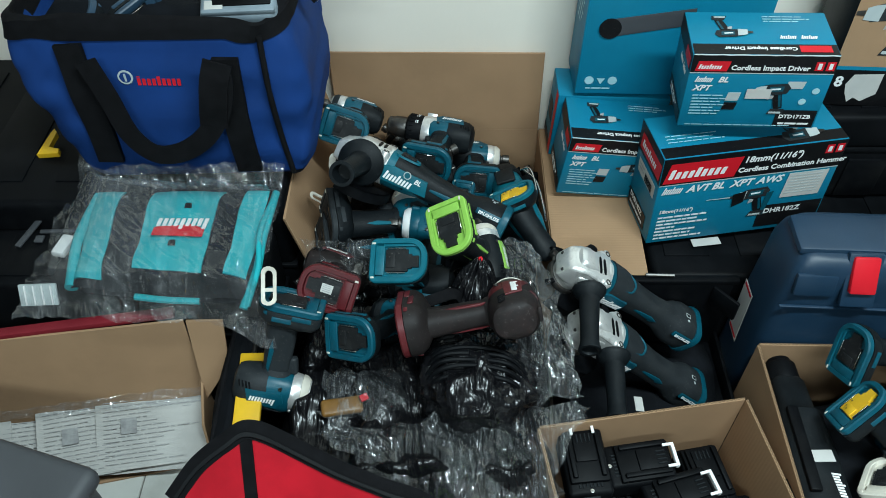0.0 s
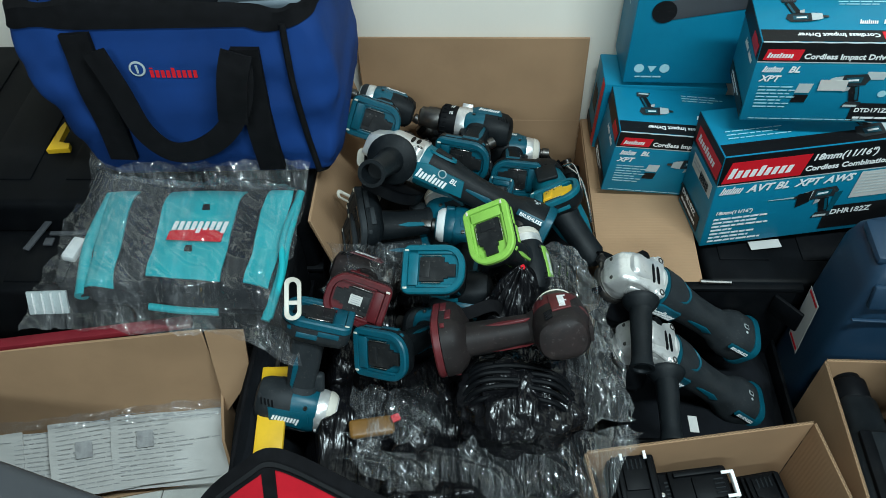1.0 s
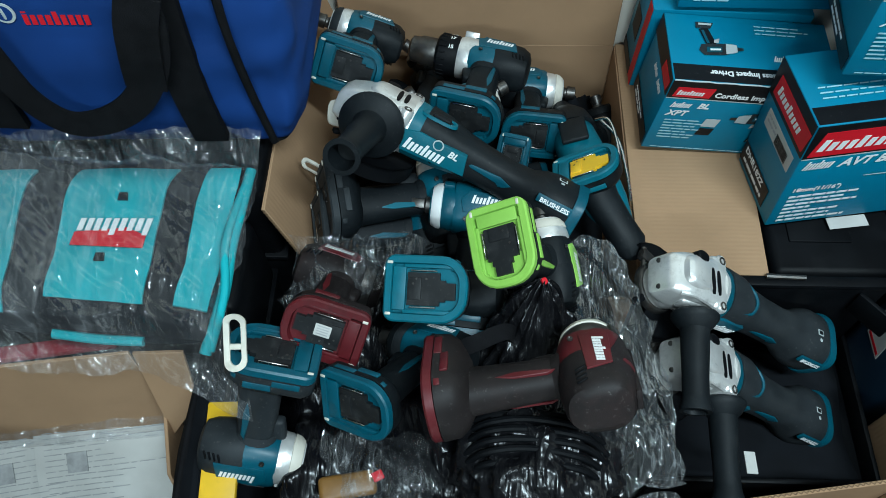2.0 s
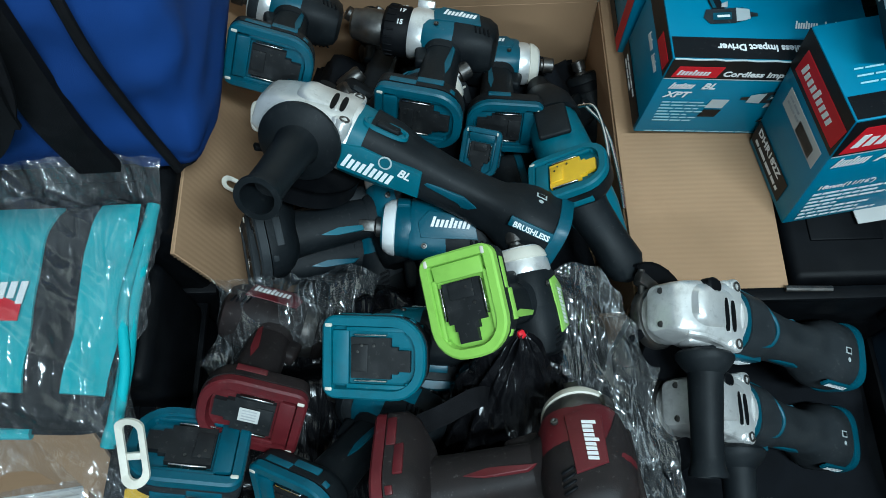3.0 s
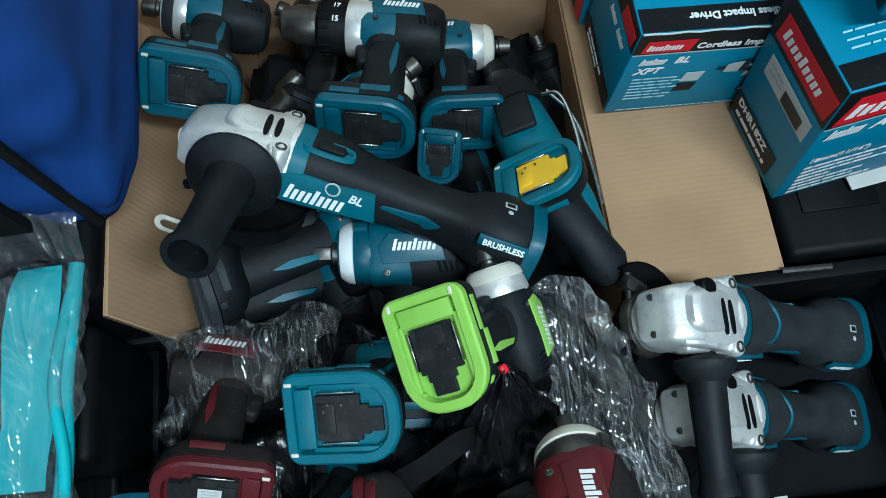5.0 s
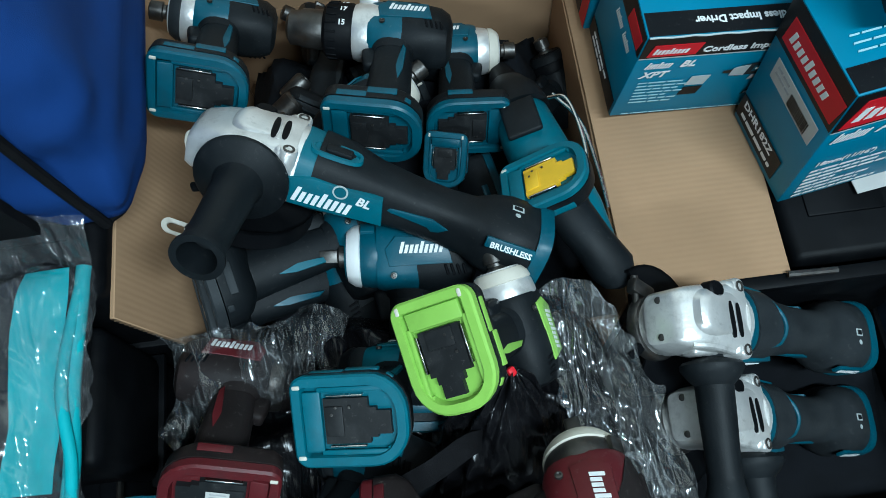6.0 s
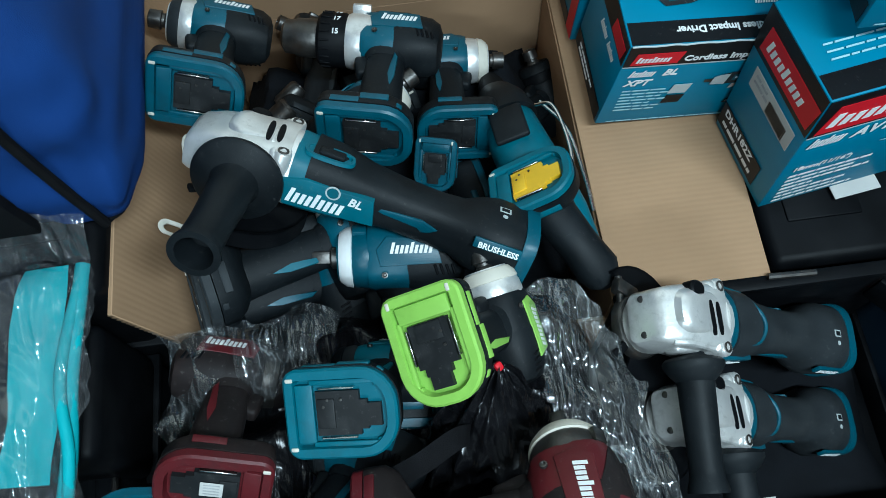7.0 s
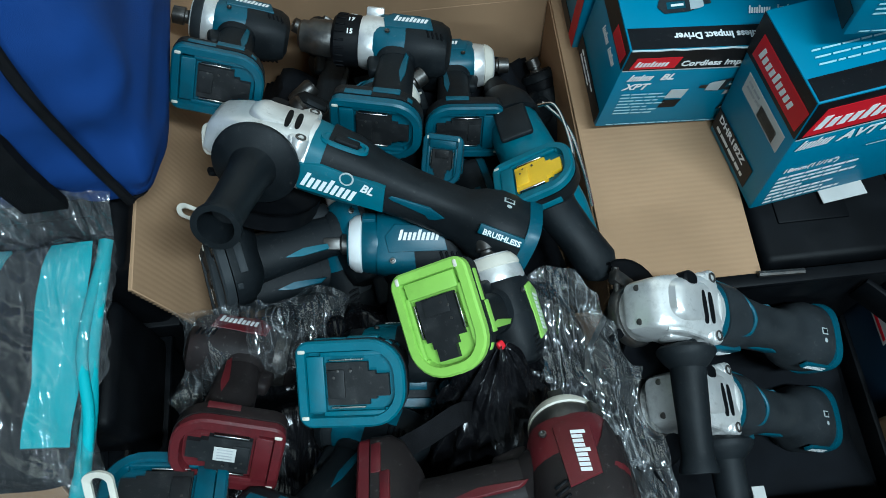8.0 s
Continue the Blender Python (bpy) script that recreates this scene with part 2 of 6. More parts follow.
def sq_ring(centre, u, v, ru, rv, p=2.0, n=28):
    """A superellipse round centre in the plane of u and v; p over 2 squares it off."""
    c, u, v = Vector(centre), Vector(u), Vector(v)
    out = []
    for i in range(n):
        a = 2 * math.pi * (i + 0.5) / n
        x, y = math.cos(a), math.sin(a)
        out.append(c + u * ru * math.copysign(abs(x) ** (2 / p), x) + v * rv * math.copysign(abs(y) ** (2 / p), y))
    return out


def along_x(rows, p=2.0, n=28, bm=None):
    """A loft along x: rows of x, z, half width, half height, and perhaps a squareness."""
    return loft([sq_ring((r[0], 0, r[1]), (0, 1, 0), (0, 0, 1), r[2], r[3], r[4] if len(r) > 4 else p, n) for r in rows], bm=bm)


def lathe(profile, m=None, n=32, bm=None):
    """Turns a profile of (along, radius) round the local x axis."""
    bm = bm or bmesh.new()
    rings = [sq_ring((x, 0, 0), (0, 1, 0), (0, 0, 1), max(r, 1e-4), max(r, 1e-4), 2, n) for x, r in profile]
    if m:
        rings = [[m @ q for q in ring] for ring in rings]
    return loft(rings, bm=bm)


def tube(points, r, n=8, bm=None):
    """A round bar along points."""
    pts = [Vector(q) for q in points]
    rings, up = [], Vector((0.13, 0.21, 0.97))
    for i, q in enumerate(pts):
        d = (pts[min(i + 1, len(pts) - 1)] - pts[max(i - 1, 0)]).normalized()
        u = d.cross(up).normalized()
        rings.append(sq_ring(q, u, d.cross(u), r, r, 2, n))
    return loft(rings, bm=bm)


def smooth_path(points, steps=8):
    """A Catmull-Rom curve through points."""
    pts = [Vector(q) for q in points]
    pts = [2 * pts[0] - pts[1]] + pts + [2 * pts[-1] - pts[-2]]
    out = []
    for a, b, c, d in zip(pts, pts[1:], pts[2:], pts[3:]):
        for k in range(steps):
            t = k / steps
            out.append(0.5 * ((2 * b) + (c - a) * t + (2 * a - 5 * b + 4 * c - d) * t * t + (3 * b - a - 3 * c + d) * t ** 3))
    return out + [pts[-2]]


def ribbon(points, facing, width, thick=0.002, steps=8, bm=None):
    """A flat strap along points, its face turned to facing (one vector, or one for each point)."""
    pts = smooth_path(points, steps)
    rings = []
    for i, q in enumerate(pts):
        d = (pts[min(i + 1, len(pts) - 1)] - pts[max(i - 1, 0)]).normalized()
        f = Vector(facing)
        side = d.cross(f).normalized()
        f = side.cross(d).normalized()
        w, h = side * width / 2, f * thick / 2
        rings.append([q - w - h, q + w - h, q + w + h, q - w + h])
    return loft(rings, bm=bm)


def slab(outline, z0, z1, bevel=0.0, seg=2, bm=None):
    """An outline in x, y raised from z0 to z1."""
    bm = bm or bmesh.new()
    low = [bm.verts.new((x, y, z0)) for x, y in outline]
    top = [bm.verts.new((x, y, z1)) for x, y in outline]
    n = len(low)
    for i in range(n):
        j = (i + 1) % n
        bm.faces.new((low[i], low[j], top[j], top[i]))
    bm.faces.new(low[::-1])
    f = bm.faces.new(top)
    if bevel:
        bmesh.ops.bevel(bm, geom=list(f.edges), offset=bevel, segments=seg, profile=0.5, affect="EDGES")
    return bm


def sheet(nx, ny, place, thick=0.0, bm=None):
    """A grid of points place(u, v), u and v from 0 to 1; thick: the depth of the sheet downwards."""
    bm = bm or bmesh.new()
    rows = [[bm.verts.new(place(i / nx, j / ny)) for i in range(nx + 1)] for j in range(ny + 1)]
    for a, b in zip(rows, rows[1:]):
        for i in range(nx):
            bm.faces.new((a[i], a[i + 1], b[i + 1], b[i]))
    if thick:
        bmesh.ops.recalc_face_normals(bm, faces=bm.faces[:])
        bmesh.ops.solidify(bm, geom=bm.faces[:], thickness=thick)
    return bm


def facets(q, s, seed):
    """Crumpled relief, 0 to about 1: cones that meet in creases."""
    w = q + noise.noise_vector(q * s * 0.4) * (0.35 / s)
    return noise.voronoi(Vector(((w.x + w.y) * s * 1.5, (w.y - w.x) * s * 0.42, w.z * s * 0.3 + seed)))[0][0]


def rough(x, y, z, s):
    return noise.noise(Vector((x * s, y * s, z * s)))


def text_mesh(text, size, font_shear=0.0, align="LEFT"):
    """Flat letters in the xy plane as a bmesh."""
    data = bpy.data.curves.new("letters", "FONT")
    data.body, data.size, data.shear, data.align_x = text, size, font_shear, align
    data.resolution_u = 2
    data.extrude, data.offset = 0.0002, size * 0.03
    ob = bpy.data.objects.new("letters", data)
    scene.collection.objects.link(ob)
    me = bpy.data.meshes.new_from_object(ob.evaluated_get(bpy.context.evaluated_depsgraph_get()))
    bm = bmesh.new()
    bm.from_mesh(me)
    bpy.data.objects.remove(ob)
    bpy.data.curves.remove(data)
    bpy.data.meshes.remove(me)
    return bm


# ---- the room ----
def plain(name, size, loc, material, label, r=0.0):
    return tagged(part(name, rbox(size, loc, r=r), material, None), label, name.split("_")[0], kind="structure")


WALL_Y = 1.515
plain("wall_north", (5.2, 0.12, 2.8), (0, WALL_Y + 0.06, 1.4), WALL, "cream painted wall behind the pile")
plain("wall_south", (5.2, 0.12, 2.8), (0, -2.56, 1.4), FAR_WALL, "unseen wall, darkened to cut bounced light")
plain("wall_east", (0.12, 4.2, 2.8), (2.54, -0.5, 1.4), FAR_WALL, "unseen wall, darkened to cut bounced light")
plain("wall_west", (0.12, 4.2, 2.8), (-2.54, -0.5, 1.4), FAR_WALL, "unseen wall, darkened to cut bounced light")
plain("ceiling", (5.2, 4.2, 0.1), (0, -0.5, 2.85), CEIL, "unseen ceiling, darkened to cut bounced light")


def floor():
    f = tagged(part("floor", rbox((5.2, 4.3, 0.1), (0, -0.5, -0.054), r=0), GROUT), "pale grey ceramic tile floor with dark joints", "floor", kind="structure")
    t, gap = 0.3, 0.003
    me = mesh_from("tile", rbox((t - gap, t - gap, 0.008), (0, 0, -0.004), r=0.001, seg=1), TILE)
    for i in range(-7, 10):
        for j in range(-8, 5):
            ob = new("tile", me)
            ob.matrix_world = pose(-0.589 + t / 2 + i * t, 0.05 + j * t, 0, 0, 0, 0)
            ob.parent = f


# ---- open cartons ----
def corrugated(name, parent, a, b, c, d, t=0.005, material=None, label=""):
    """A corrugated board with corners a b c d, thickened away from its face, with a fluted edge."""
    a, b, c, d = (Vector(q) for q in (a, b, c, d))
    bm = bmesh.new()
    n = (b - a).cross(d - a).normalized() * t
    vs = [bm.verts.new(q) for q in (a, b, c, d, a - n, b - n, c - n, d - n)]
    for f in ((0, 1, 2, 3), (7, 6, 5, 4), (0, 4, 5, 1), (1, 5, 6, 2), (2, 6, 7, 3), (3, 7, 4, 0)):
        bm.faces.new([vs[i] for i in f])
    bmesh.ops.bevel(bm, geom=bm.edges[:], offset=0.0008, segments=1, affect="EDGES")
    return part(name, bm, material or CARD_IN, parent, label)


def flutes(parent, a, b, n, t=0.005, pitch=0.007):
    """The zigzag of a corrugated edge from a to b, set just proud of it; n points across the board."""
    a, b, n = Vector(a), Vector(b), Vector(n).normalized()
    d = b - a
    k = int(d.length / pitch)
    out = d.cross(n).normalized()
    bm = bmesh.new()
    pts = [a + d * (i / (2 * k)) + n * (t * (0.2 if i % 2 else 0.8)) + out * 0.0006 for i in range(2 * k + 1)]
    for p, q in zip(pts, pts[1:]):
        s = (q - p).cross(out).normalized() * 0.0007
        vs = [bm.verts.new(w) for w in (p - s, p + s, q + s, q - s)]
        bm.faces.new(vs)
        hs = [bm.verts.new(w - out * 0.0004) for w in (p - s, p + s, q + s, q - s)]
        bm.faces.new(hs[::-1])
    # The zigzag is drawn dark, for the shaded holes along the edge.
    return part("fluted_edge", bm, FLUTE_SHADE, parent)


def main_carton():
    box = thing("cardboard_box", pose(0, 0, 0), "large open brown cardboard box heaped with power tools", "box")
    x0, x1, y0, y1, h = -0.245, 0.222, 1.02, 1.488, 0.243
    corrugated("back_panel", box, (x0, y1, 0), (x1, y1, 0), (x1, y1, h), (x0, y1, h))
    corrugated("left_panel", box, (x0, y0, 0), (x0, y1, 0), (x0, y1, h), (x0, y0, h))
    corrugated("right_panel", box, (x1, y1, 0), (x1, y0, 0), (x1, y0, h), (x1, y1, h))
    corrugated("front_panel", box, (x1, y0, 0), (x0, y0, 0), (x0, y0, 0.19), (x1, y0, 0.19))
    corrugated("bottom", box, (x0, y0, 0.006), (x1, y0, 0.006), (x1, y1, 0.006), (x0, y1, 0.006))
    corrugated("back_flap", box, (x0 - 0.01, y1, h), (x1, y1, h), (x1, y1 + 0.005, 0.453), (x0 - 0.01, y1 + 0.008, 0.455), label="back flap standing against the wall")
    corrugated("left_flap", box, (x0, y0 - 0.003, h + 0.002), (x0, y1, h + 0.002), (x0 - 0.045, y1, 0.43), (x0 - 0.041, y0 - 0.005, 0.425), label="side flap standing up beside the blue bag")
    flutes(box, (x0, y0 - 0.0035, h), (x0 - 0.041, y0 - 0.0055, 0.425), (-1, 0, -0.2))
    corrugated("right_flap", box, (x1 + 0.002, y1, h + 0.004), (x1 + 0.002, y0, h + 0.012), (0.407, 1.019, 0.256), (0.42, y1, 0.245), label="side flap folded out flat under small boxes")


def open_carton(m, w, d, h, label, flap_back=0.0):
    box = thing("cardboard_box", m, label, "box", "open cartons on the floor")
    corrugated("back_panel", box, (0, d, 0), (w, d, 0), (w, d, h), (0, d, h))
    corrugated("left_panel", box, (0, 0, 0), (0, d, 0), (0, d, h), (0, 0, h))
    corrugated("right_panel", box, (w, d, 0), (w, 0, 0), (w, 0, h), (w, d, h))
    corrugated("front_panel", box, (w, 0, 0), (0, 0, 0), (0, 0, h), (w, 0, h))
    corrugated("bottom", box, (0, 0, 0.006), (w, 0, 0.006), (w, d, 0.006), (0, d, 0.006))
    flutes(box, (w, d, h + 0.0008), (w, 0, h + 0.0008), (1, 0, 0))
    flutes(box, (0, d, h + 0.0008), (w, d, h + 0.0008), (0, 1, 0))
    flutes(box, (0, 0, h + 0.0008), (0, d, h + 0.0008), (-1, 0, 0))
    return box


floor()
main_carton()
open_carton(pose(0.216, 0.36, 0, 0, 0, 9), 0.36, 0.32, 0.272, "open brown cardboard box full of black batteries")
open_carton(pose(0.577, 0.42, 0, 0, 0, -1), 0.42, 0.44, 0.252, "open brown cardboard box holding loose power tools")


# ---- printed cartons ----
def basis(o, xdir, zdir):
    """A pose with its origin at o, x along xdir and z as near to zdir as can be."""
    x = Vector(xdir).normalized()
    y = Vector(zdir).cross(x).normalized()
    z = x.cross(y)
    return Matrix(((x.x, y.x, z.x, o[0]), (x.y, y.y, z.y, o[1]), (x.z, y.z, z.z, o[2]), (0, 0, 0, 1)))


def face_of(face, w, d, h, lift):
    """The pose of a carton's face: x and y across it, z out of it, from its lower left corner as one reads it."""
    if face == "front":
        return basis((0, -lift, 0), (1, 0, 0), (0, -1, 0))
    if face == "left":
        return basis((-lift, d, 0), (0, -1, 0), (-1, 0, 0))
    return basis((0, 0, h + lift), (1, 0, 0), (0, 0, 1))


def decal(parent, face, size, u0, v0, u1, v1, material, name="print", skew=0.0, lift=0.0004, outline=None, label=""):
    """A thin printed patch on a carton's face."""
    w, d, h = size
    pts = outline or [(u0, v0), (u1, v0), (u1 + skew, v1), (u0 + skew, v1)]
    bm = slab(pts, 0, 0.0005)
    bm.transform(face_of(face, w, d, h, lift))
    return part(name, bm, material, parent, label)


def words(parent, face, size, u, v, text, height, material=None, shear=0.0, lift=0.0014, turned=False, angle=0.0):
    w, d, h = size
    bm = text_mesh(text, height, shear)
    if turned:
        bm.transform(pose(0, 0, 0, 0, 0, 180))
    bm.transform(face_of(face, w, d, h, lift) @ pose(u, v, 0, 0, 0, angle))
    return tagged(part("lettering", bm, material or WHITE, parent), kind="stuff")


def scribble(parent, face, size, u, v, lines, material=None, step=0.0085, thick=0.0028, lift=0.0014, slope=0.0, seed=1):
    """Rows of small print that cannot be read, as bars."""
    rnd = random.Random(seed)
    w, d, h = size
    bm = bmesh.new()
    for i, length in enumerate(lines):
        at = u
        while at < u + length - 0.003:
            run = min(rnd.uniform(0.008, 0.022), u + length - at)
            y = v - i * step + (at - u) * slope
            slab([(at, y), (at + run, y + run * slope), (at + run + 0.001, y + thick + run * slope), (at + 0.001, y + thick)], 0, 0.0003, bm=bm)
            at += run + 0.0022
    bm.transform(face_of(face, w, d, h, lift))
    return tagged(part("small_print", bm, material or WHITE, parent), kind="stuff")


def mark_slab(width, height, shear, thick, x0=0.0):
    """A trade mark as a row of plain leaning bars of unequal height."""
    bm = bmesh.new()
    for k in range(9):
        a, b, top = x0 + k * width * 0.108, x0 + (k * 0.108 + 0.072) * width, (1.0 if k in (0, 4) else 0.74) * height
        slab([(a, 0), (b, 0), (b + shear * top, top), (a + shear * top, top)], 0, thick, bm=bm)
    return bm


def logo_bar(parent, face, size, u, v, width, height, material=None, shear=0.25, lift=0.0016):
    """A trade mark as a plain slanted shape."""
    bm = mark_slab(width, height, shear, 0.0004)
    w, d, h = size
    bm.transform(face_of(face, w, d, h, lift) @ pose(u, v, 0))
    return tagged(part("trade_mark", bm, material or WHITE, parent), kind="stuff")


def tool_picture(parent, face, size, u, v, s, hammer=False, turned=False):
    """The printed picture of a pistol tool: flat shapes."""
    w, d, h = size
    m = face_of(face, w, d, h, 0.0016) @ pose(u, v, 0, 0, 0, 180 if turned else 0) @ Matrix.Diagonal((s, s, 1, 1))
    shapes = [
        ([(-0.05, 0.055), (0.0, 0.06), (0.05, 0.065), (0.06, 0.09), (0.045, 0.11), (-0.02, 0.105), (-0.05, 0.095)], GREY_RUBBER, 0.0),
        ([(-0.066, 0.06), (-0.03, 0.057), (-0.026, 0.1), (-0.05, 0.096), (-0.064, 0.09)], BOX_GREY, 0.0004),
        ([(-0.085, 0.072), (-0.066, 0.07), (-0.066, 0.084), (-0.085, 0.082)], STEEL, 0.0004),
        ([(0.0, 0.06), (0.034, 0.062), (0.05, 0.0), (0.022, -0.01)], BOX_BLACK, 0.0002),
        ([(0.022, 0.058), (0.031, 0.06), (0.044, 0.006), (0.036, 0.002)], TEAL, 0.0004),
        ([(-0.012, 0.036), (0.006, 0.044), (0.008, 0.056), (-0.008, 0.056)], INK, 0.0003),
        ([(0.0, -0.03), (0.058, -0.03), (0.06, -0.005), (0.012, -0.005)], GREY_RUBBER, 0.0004),
        ([(0.006, -0.026), (0.05, -0.026), (0.05, -0.018), (0.008, -0.018)], BOX_GREY, 0.0007),
        ([(-0.016, 0.072), (0.034, 0.076), (0.036, 0.098), (-0.014, 0.094)], TEAL, 0.0004),
        ([(-0.01, 0.08), (0.024, 0.083), (0.024, 0.09), (-0.01, 0.087)], WHITE, 0.0007),
    ]
    if hammer:
        shapes += [([(-0.17, 0.077), (-0.08, 0.075), (-0.08, 0.08), (-0.17, 0.079)], BOX_GREY, 0.0004), ([(-0.07, 0.03), (-0.03, 0.05), (-0.03, 0.1), (-0.075, 0.09)], BOX_BLACK, 0.0005),
                   ([(0.05, 0.08), (0.075, 0.085), (0.06, -0.03), (0.045, -0.03)], TEAL, 0.0003)]
    for pts, material, lift in shapes:
        bm = slab(pts, lift, lift + 0.0003)
        bm.transform(m)
        part("picture", bm, material, parent)


def carton_body(parent, w, d, h, material):
    bm = rbox((w, d, h), (w / 2, d / 2, h / 2), r=0.0022, seg=2)
    body = part("body", bm, material, parent)
    return body


def impact_carton(m, label, coded):
    size = w, d, h = 0.242, 0.128, 0.158
    c = thing("tool_carton", m, label, "box", "printed tool cartons")
    carton_body(c, w, d, h, BOX_TEAL)
    # front: black band, red mark, title, list and picture
    decal(c, "front", size, 0.001, h - 0.036, w - 0.001, h - 0.001, BOX_BLACK, "band")
    decal(c, "front", size, 0.001, h - 0.038, w - 0.001, h - 0.0362, BOX_GREY, "stripe")
    decal(c, "front", size, 0.008, h - 0.033, 0.062, h - 0.013, BOX_RED, "red_panel", 0.004, 0.001)
    logo_bar(c, "front", size, 0.013, h - 0.0285, 0.04, 0.0095)
    words(c, "front", size, 0.068, h - 0.03, "Cordless Impact Driver", 0.0136)
    for u in (0.206, 0.224):
        decal(c, "front", size, u, h - 0.03, u + 0.014, h - 0.012, BOX_RED, "symbol", 0, 0.001)
        decal(c, "front", size, u + 0.004, h - 0.027, u + 0.010, h - 0.015, WHITE, "symbol_mark", 0, 0.0016)
    logo_bar(c, "front", size, 0.012, h - 0.056, 0.03, 0.012, shear=0.35)
    for u, v, text in ((0.052, h - 0.056, "BL"), (0.012, h - 0.074, "XPT")):
        words(c, "front", size, u, v, text, 0.016, shear=0.3)
    scribble(c, "front", size, 0.014, h - 0.086, (0.052, 0.058, 0.05, 0.06, 0.04, 0.054, 0.05), PALE_TEAL, 0.0068, 0.0022)
    tool_picture(c, "front", size, 0.15, 0.048, 0.48)
    decal(c, "front", size, 0.072, h - 0.096, 0.094, h - 0.078, BOX_GREY, "inset", 0.003, 0.0012)
    decal(c, "front", size, 0.070, h - 0.116, 0.092, h - 0.1, BOX_BLACK, "inset", 0.003, 0.0012)
    scribble(c, "front", size, 0.012, 0.006, (0.19,), PALE_TEAL, 0.006, 0.0015)
    if coded:
        decal(c, "front", size, 0.105, 0.068, 0.147, 0.089, PAPER, "label", 0, 0.0024)
        decal(c, "front", size, 0.168, 0.004, w - 0.004, 0.042, BOX_BLACK, "panel", 0, 0.0008)
        words(c, "front", size, 0.174, 0.024, "DTD171ZB", 0.0115)
        scribble(c, "front", size, 0.176, 0.01, (0.055,), WHITE, 0.006, 0.004)
        decal(c, "front", size, 0.168, 0.09, 0.198, 0.105, BOX_GREY, "inset", 0.003, 0.0012)
        for u, v in ((0.205, 0.062), (0.222, 0.085)):
            bm = lathe([(0, 0.0065), (0.0004, 0.0065)], face_of("front", w, d, h, 0.0012) @ pose(u, v, 0, 0, -90, 0), 20)
            part("symbol", bm, PALE_TEAL, c)
    # top: turned print
    decal(c, "top", size, 0.002, 0.0015, w - 0.002, 0.03, BOX_BLACK, "band")
    decal(c, "top", size, w - 0.064, 0.008, w - 0.012, 0.026, BOX_RED, "red_panel", 0, 0.001)
    words(c, "top", size, w - 0.068, 0.021, "Cordless Impact Driver", 0.0125, turned=True)
    tool_picture(c, "top", size, 0.07, 0.098, 0.45, turned=True)
    scribble(c, "top", size, 0.13, 0.11, (0.07, 0.08, 0.06), PALE_TEAL, 0.007, 0.002)
    for u in (0.15, 0.185):
        logo_bar(c, "top", size, u, 0.045, 0.028, 0.011, shear=0.3)
    # left side
    decal(c, "left", size, 0.001, h - 0.036, d - 0.001, h - 0.001, BOX_BLACK, "band")
    decal(c, "left", size, d - 0.05, h - 0.033, d - 0.008, h - 0.012, BOX_RED, "red_panel", 0.003, 0.001)
    for u in (0.05, 0.082):
        logo_bar(c, "left", size, u, h - 0.058, 0.026, 0.012, shear=0.35)
    decal(c, "left", size, 0.004, 0.004, d - 0.004, 0.03, BOX_BLACK, "panel", 0, 0.0008)
    scribble(c, "left", size, 0.02, 0.018, (0.07, 0.05), WHITE, 0.009, 0.004)
    # worn seam and tuck line along the upper front edge
    bm = tube([(0.002 + i * 0.0119, -0.0006 + 0.0006 * math.sin(i * 2.1), h + 0.0002 * math.cos(i * 3)) for i in range(21)], 0.0011, 6)
    part("worn_edge", bm, BOX_GREY, c)
    return c


